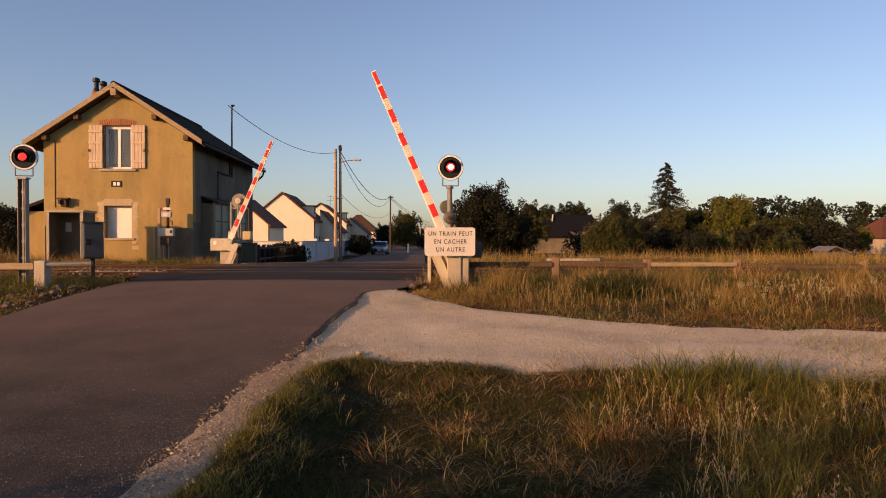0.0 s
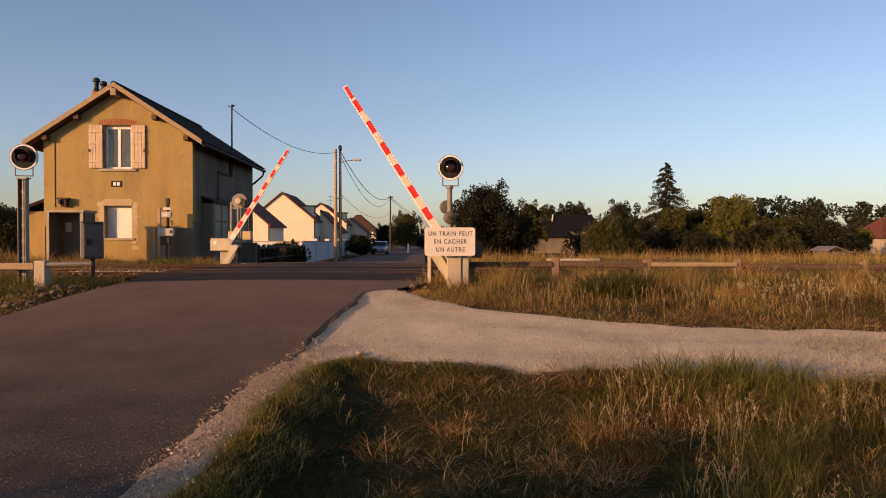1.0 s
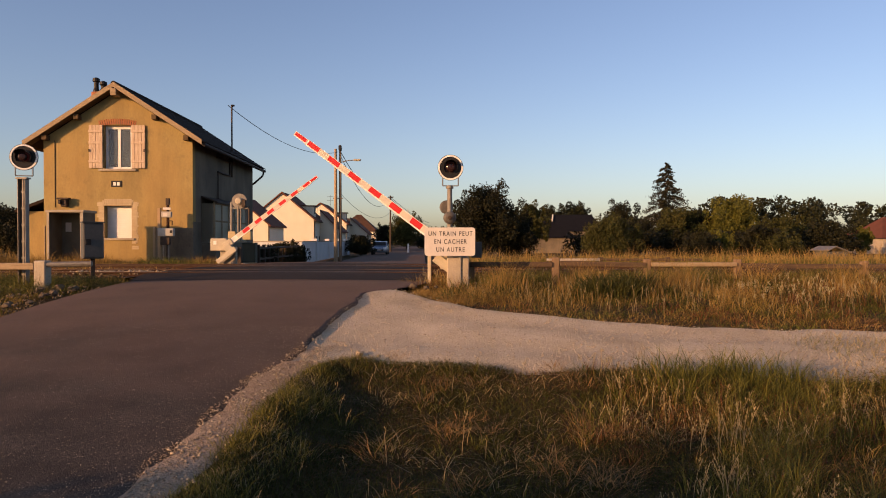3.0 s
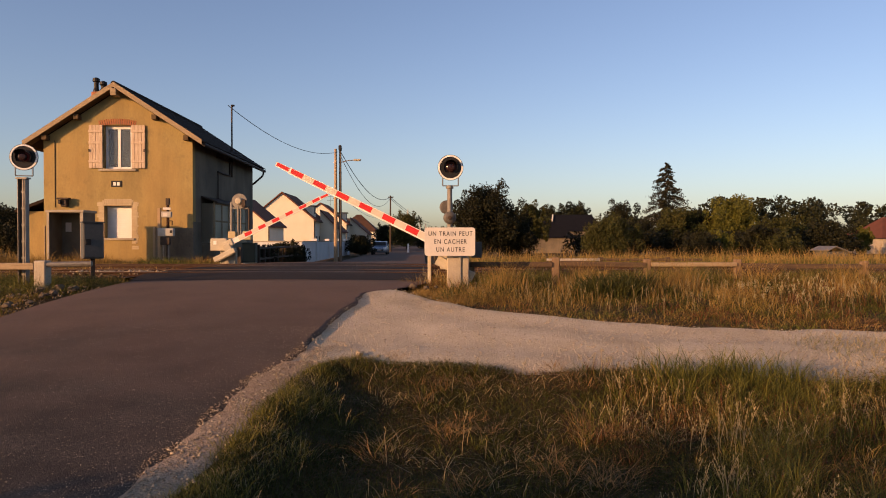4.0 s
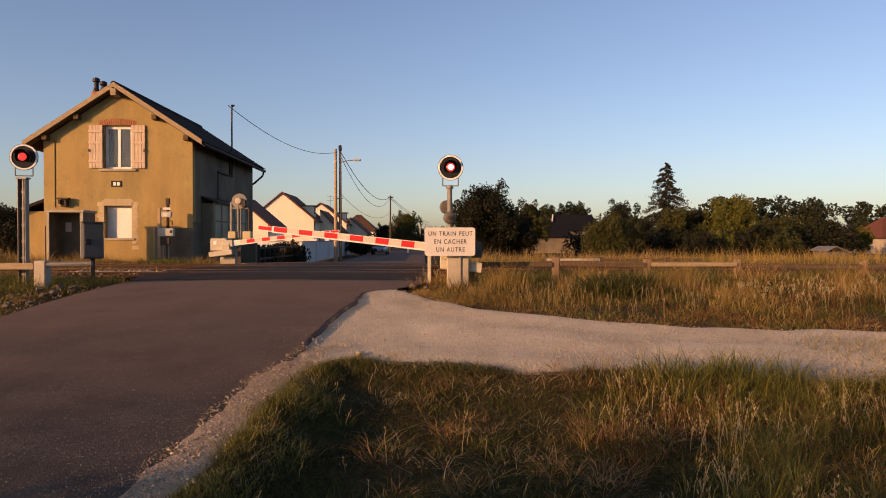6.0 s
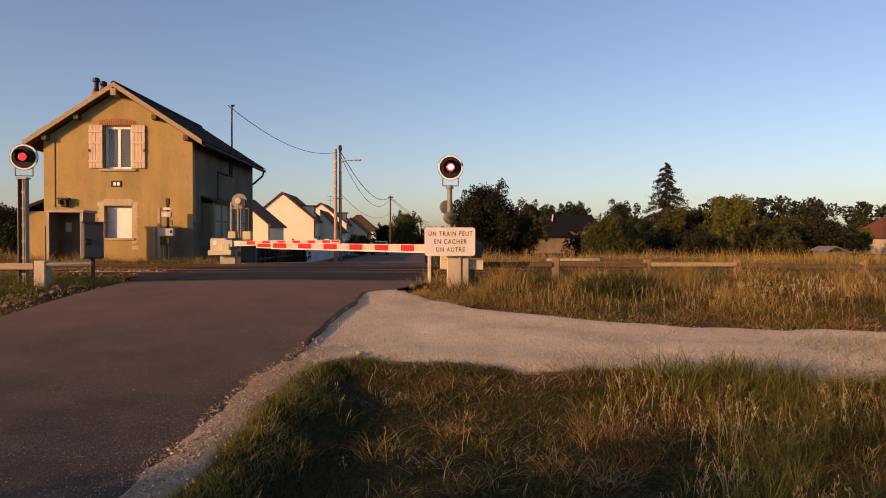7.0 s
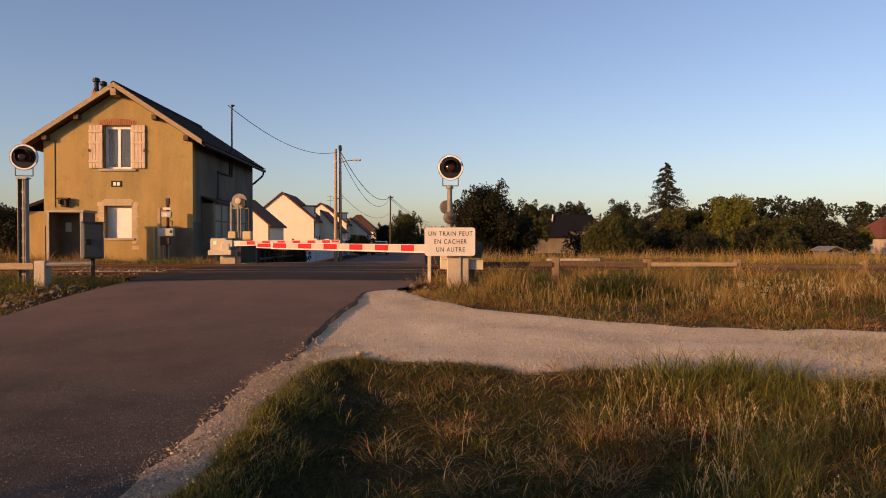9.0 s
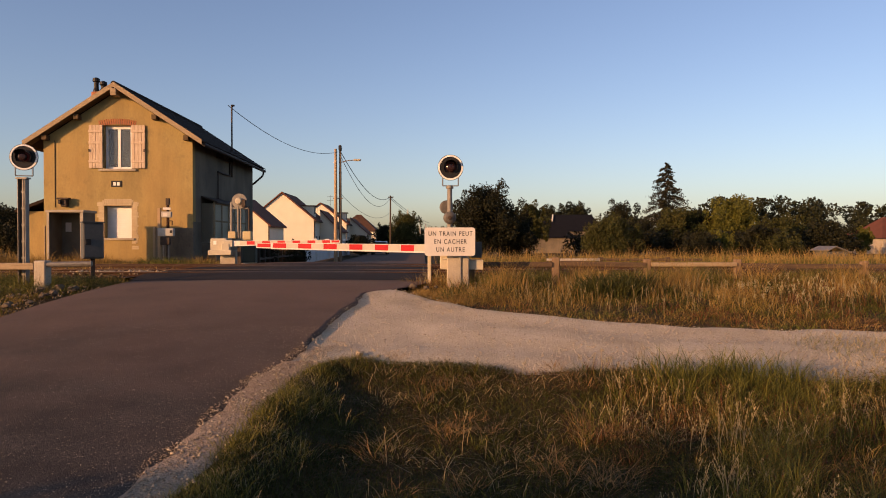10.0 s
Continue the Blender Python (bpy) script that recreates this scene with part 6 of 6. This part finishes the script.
v, q = blades(24, 600, 16, (0.4, 9.5, 11.4, 13.2), (0.22, 0.42), (0.004, 0.009), 0.09, 0.6, lambda x, y: (lumps(x * 1.5 + 2.5, y * 1.2 + 1) > 0.68))
arrays("bank_weeds", v, q, "grass_sod", "dark green weed patches on the railway bank", "weeds")
v, q = blades(26, 1300, 22, BANK, (0.04, 0.12), (0.004, 0.007), 0.08, 2.0, lambda x, y: bank(x, y) & (y < edge(GR_FAR, x) + 1.0) & (lumps(x * 2.4, y * 2) > 0.42))
arrays("bank_hay", v, q, "hay", "trodden brown hay tufts along the drive", "grass")
v, q = blades(58, 900, 24, BANK, (0.08, 0.20), (0.003, 0.006), 0.09, 1.1, lambda x, y: bank(x, y) & (lumps(x * 2.2, y * 2.2) > 0.5), lambda x, y: 0.6 + 0.6 * lumps(x * 2, y * 2))
arrays("bank_tufts", v, q, "grass_green", "rounded olive grass tufts on the railway bank", "grass")
v, q = blades(59, 900, 10, (0.6, 13, 13.8, 15.3), (0.15, 0.36), (0.004, 0.008), 0.12, 0.6, lambda x, y: lumps(x, y * 2) > 0.4)
arrays("track_weeds", v, q, "grass_green", "green weeds behind the fence", "grass")
v, q = blades(56, 1700, 11, BANK, (0.14, 0.34), (0.003, 0.005), 0.09, 0.6, red_zone, low_front)
arrays("bank_grass", v, q, "grass_rust", "withered rust-red weeds on the railway bank", "grass")
v, q = blades(52, 700, 14, BANK, (0.16, 0.40), (0.006, 0.013), 0.10, 0.7, lambda x, y: bank(x, y) & (lumps(x * 0.8 + 2, y * 0.8) > 0.60) & (y > 10.6), lambda x, y: 0.5 + 0.7 * lumps(x, y))
arrays("bank_weeds", v, q, "leaf", "dark green leafy weeds on the railway bank", "weeds")
v, q = blades(57, 110, 26, (2.45, 3.5, 11.6, 12.6), (0.25, 0.46), (0.007, 0.014), 0.10, 0.6)
arrays("bank_weeds", v, q, "leaf", "clump of dark green weeds before the fence", "weeds")
v, q = blades(53, 900, 10, (-0.3, 13.0, 10.8, 14.6), (0.2, 0.42), (0.002, 0.004), 0.10, 0.4, bank, low_front)
arrays("bank_grass", v, q, "grass_gold", "tall golden grass on the railway bank", "grass")
v, q = heads(54, 110, (5.0, 8.2, 10.9, 13.0), (0.16, 0.38), bank, 12, 0.015, 0.1)
arrays("umbel_flowers", v, q, "flower", "whitish wild flowers on the bank", "flowers")
v, q = heads(55, 900, BANK, (0.2, 0.42), lambda x, y: bank(x, y) & (y > edge(GR_FAR, x) + 0.8), 7, 0.012, 0.15)
arrays("grass_heads", v, q, "straw", "seed heads of dry grass on the bank", "grass")

v, q = blades(61, 3300, 10, (0.2, 34, 22.2, 44), (0.35, 0.75), (0.004, 0.009), 0.22, 0.35, lambda x, y: x < 0.72 * y + 2, lambda x, y: 0.7 + 0.6 * lumps(x, y))
arrays("field_grass", v, q, "grass_gold", "tall golden field grass beyond the tracks", "grass")
v, q = blades(62, 1600, 9, (0.2, 30, 21.9, 30), (0.15, 0.5), (0.006, 0.012), 0.2, 0.5, lambda x, y: x < 0.72 * y + 2)
arrays("field_grass", v, q, "grass_green", "green weeds beyond the tracks", "grass")
v, q = blades(63, 1900, 9, (-0.1, 16, 13.9, 15.5), (0.08, 0.30), (0.003, 0.007), 0.12, 0.6)
arrays("track_weeds", v, q, "grass_dry", "weeds along the near track", "grass")

LEFT_AREA = (-15, -6.5, 9.5, 15.2)


def left_verge(x, y):
    return x < edge(ROAD_L, y) - 0.30 - 0.3 * (y < 12.2) * (np.sin(x * 5 + y * 3) > -0.3)


v, q = blades(71, 2300, 10, LEFT_AREA, (0.08, 0.36), (0.003, 0.006), 0.1, 0.7, left_verge, lambda x, y: 0.3 + 0.9 * lumps(x, y) * (1 + 0.4 * (x < -8)))
arrays("verge_weeds", v, q, "grass_dry", "dry weeds round the signal mast", "grass")
v, q = blades(72, 900, 9, LEFT_AREA, (0.06, 0.2), (0.004, 0.008), 0.1, 0.8, left_verge)
arrays("verge_weeds", v, q, "grass_green", "green weeds round the signal mast", "grass")
v, q = blades(79, 420, 14, (-9.5, -6.5, 11.6, 13.6), (0.18, 0.46), (0.002, 0.005), 0.08, 0.7, left_verge, lambda x, y: 0.35 + 0.9 * lumps(x * 2.2, y * 2))
arrays("verge_weeds", v, q, "grass_rim", "yellow-green weeds round the guard rail", "weeds")
v, q = herbs(80, 700, (-9.5, -6.4, 11.2, 14.6), (0.06, 0.26), 0.016, left_verge, 0.08, 24)
arrays("verge_weeds", v, q, "grass_sod", "dark low weeds round the guard rail", "weeds")
v, q = blades(75, 1500, 9, (-16, -6.9, 13.2, 16.0), (0.08, 0.24), (0.004, 0.008), 0.12, 0.7, None, lambda x, y: 0.4 + 0.9 * lumps(x, y))
arrays("track_weeds", v, q, "grass_green", "dark green weeds along the near track", "grass")
v, q = blades(76, 700, 9, (-16, -7.2, 21.2, 22.6), (0.10, 0.30), (0.005, 0.009), 0.12, 0.7, None, lambda x, y: 0.4 + 0.9 * lumps(x, y))
arrays("track_weeds", v, q, "grass_green", "dark green weeds along the far track", "grass")
v, q = blades(77, 620, 10, (-17, -9.6, 21.3, 21.95), (0.35, 0.75), (0.004, 0.008), 0.12, 0.45, None, lambda x, y: (0.55 + 0.7 * lumps(x * 2, y)) * (1 - 0.4 * (x > -11)))
arrays("track_weeds", v, q, "grass_gold", "tall dry grass before the booth", "grass")
v, q = blades(78, 700, 10, (-18, -7.1, 17.6, 19.0), (0.12, 0.32), (0.004, 0.008), 0.12, 0.6, None, lambda x, y: 0.4 + 0.9 * lumps(x, y * 2))
arrays("track_weeds", v, q, "grass_dry", "dry weeds between the two tracks", "grass")
v, q = blades(73, 2000, 9, (-20, -7.3, 21.9, 24.5), (0.12, 0.42), (0.005, 0.010), 0.12, 0.6, None, lambda x, y: 0.5 + 0.8 * lumps(x, y))
arrays("house_weeds", v, q, "grass_green", "green weeds at the foot of the house", "grass")
v, q = blades(74, 1200, 9, (-22, -7.5, 21.9, 24.5), (0.15, 0.5), (0.004, 0.008), 0.12, 0.5, None, lambda x, y: 0.4 + 0.8 * lumps(x + 2, y) * (1 + 0.5 * (x < -11.5)))
arrays("house_weeds", v, q, "grass_gold", "dry weeds at the foot of the house", "grass")


def drive(x, y):
    return (y > near_edge(x) + 0.06) & (y < edge(GR_FAR, x) - 0.12)


v, q = scatter(30000, -1.6, 8.0, 6.3, 12.2, 0.003, 0.017, 81, drive, 0.012)
arrays("drive_pebbles", v, q, "pebble", "loose pale pebbles on the drive", "pebbles")
v, q = scatter(17000, -2.2, -1.0, 3.4, 8.0, 0.002, 0.012, 82, lambda x, y: (x > edge(ROAD_R, y) - 0.15 * np.abs(np.sin(y * 3))) & (x < edge(ROAD_R, y) + 0.20 + 0.05 * np.clip(y - 5, 0, 3)), 0.030)
v2, q2 = scatter(4500, -2.2, -0.8, 3.6, 8.2, 0.004, 0.020, 86, lambda x, y: (x > edge(ROAD_R, y) - 0.10) & (x < edge(ROAD_R, y) + 0.34 + 0.05 * np.clip(y - 5, 0, 3)) & (np.abs(np.sin(x * 9 + y * 5)) > 0.35), 0.028)
arrays("shoulder_stones", v2, q2, "pebble", "larger pale stones along the road edge", "pebbles")
arrays("shoulder_pebbles", v, q, "pebble_tan", "loose tan pebbles along the road edge", "pebbles")
v, q = scatter(1500, -8.6, -6.0, 9.2, 13.0, 0.006, 0.035, 83, lambda x, y: x < edge(ROAD_L, y) - 0.02, 0.0)
arrays("verge_rubble", v, q, "rubble", "crumbled rubble along the road edge", "rubble")
v, q = scatter(60000, -5.0, -1.6, 3.6, 9.0, 0.0014, 0.0055, 84, lambda x, y: (x < edge(ROAD_R, y) - 0.02) & (np.abs(np.sin(x * 917.3 + y * 533.7)) < 0.12 + np.exp((x - edge(ROAD_R, y)) * 2.2)), 0.0)
u = (v[:, 0] - edge(ROAD_L, v[:, 1])) / (edge(ROAD_R, v[:, 1]) - edge(ROAD_L, v[:, 1]))
v[:, 2] += 0.02 + 0.03 * (1 - (2 * u - 1) ** 2)
v2, q2 = scatter(16000, -5.8, -1.2, 8.6, 13.4, 0.002, 0.0075, 85, lambda x, y: (x < edge(ROAD_R, y) - 0.03) & (x > edge(ROAD_L, y) + 0.03), 0.0)
u = (v2[:, 0] - edge(ROAD_L, v2[:, 1])) / (edge(ROAD_R, v2[:, 1]) - edge(ROAD_L, v2[:, 1]))
v2[:, 2] += 0.02 + 0.03 * (1 - (2 * u - 1) ** 2)
arrays("road_grit", v2, q2, "rubble", "brownish grit strewn on the asphalt", "grit")
arrays("road_grit", v, q, "pebble", "pale grit strewn on the asphalt", "grit")


# ---- motion ----
ARM = [(0, 66.7), (0.5, 62.3), (1, 57.2), (1.5, 52.2), (2, 47.0), (2.5, 42.0), (2.7, 40.0), (3.25, 34.1), (3.8, 28.3), (4, 26.2), (4.5, 20.8), (5, 15.6), (5.5, 11.0), (5.7, 9.2), (6.2, 4.6), (6.6, 1.8), (6.9, 1.1), (10, 1.1)]
LIT = [(-1, 0.15), (0.55, 0.95), (1.37, 1.85), (2.27, 2.73), (3.15, 3.6), (4.05, 4.45), (4.87, 5.35), (5.75, 6.2), (6.63, 7.05), (7.55, 7.95), (8.37, 8.85), (9.27, 9.75)]


def motions():
    p = NEAR_BEAM.matrix_basis.translation.copy()
    walk(NEAR_BEAM, [(t, pose(*p, 0, d, 0)) for t, d in ARM])
    p = FAR_BEAM.matrix_basis.translation.copy()
    walk(FAR_BEAM, [(t, pose(*p, 0, -d, 0)) for t, d in ARM])
    for drum in (NEAR_DRUM, LEFT_DRUM):
        p = drum.matrix_basis.translation.copy()
        rows, turn = [(0, pose(*p))], 0
        for on, off in LIT:
            for t in (on, off):
                if 0 < t < 10:
                    for i, dt in enumerate((-0.05, -0.0167, 0.0167, 0.05)):
                        rows.append((t + dt, pose(*p, 0, 0, turn + 60 * i)))
                    turn += 180
        rows.append((10, pose(*p, 0, 0, turn)))
        walk(drum, rows)


motions()
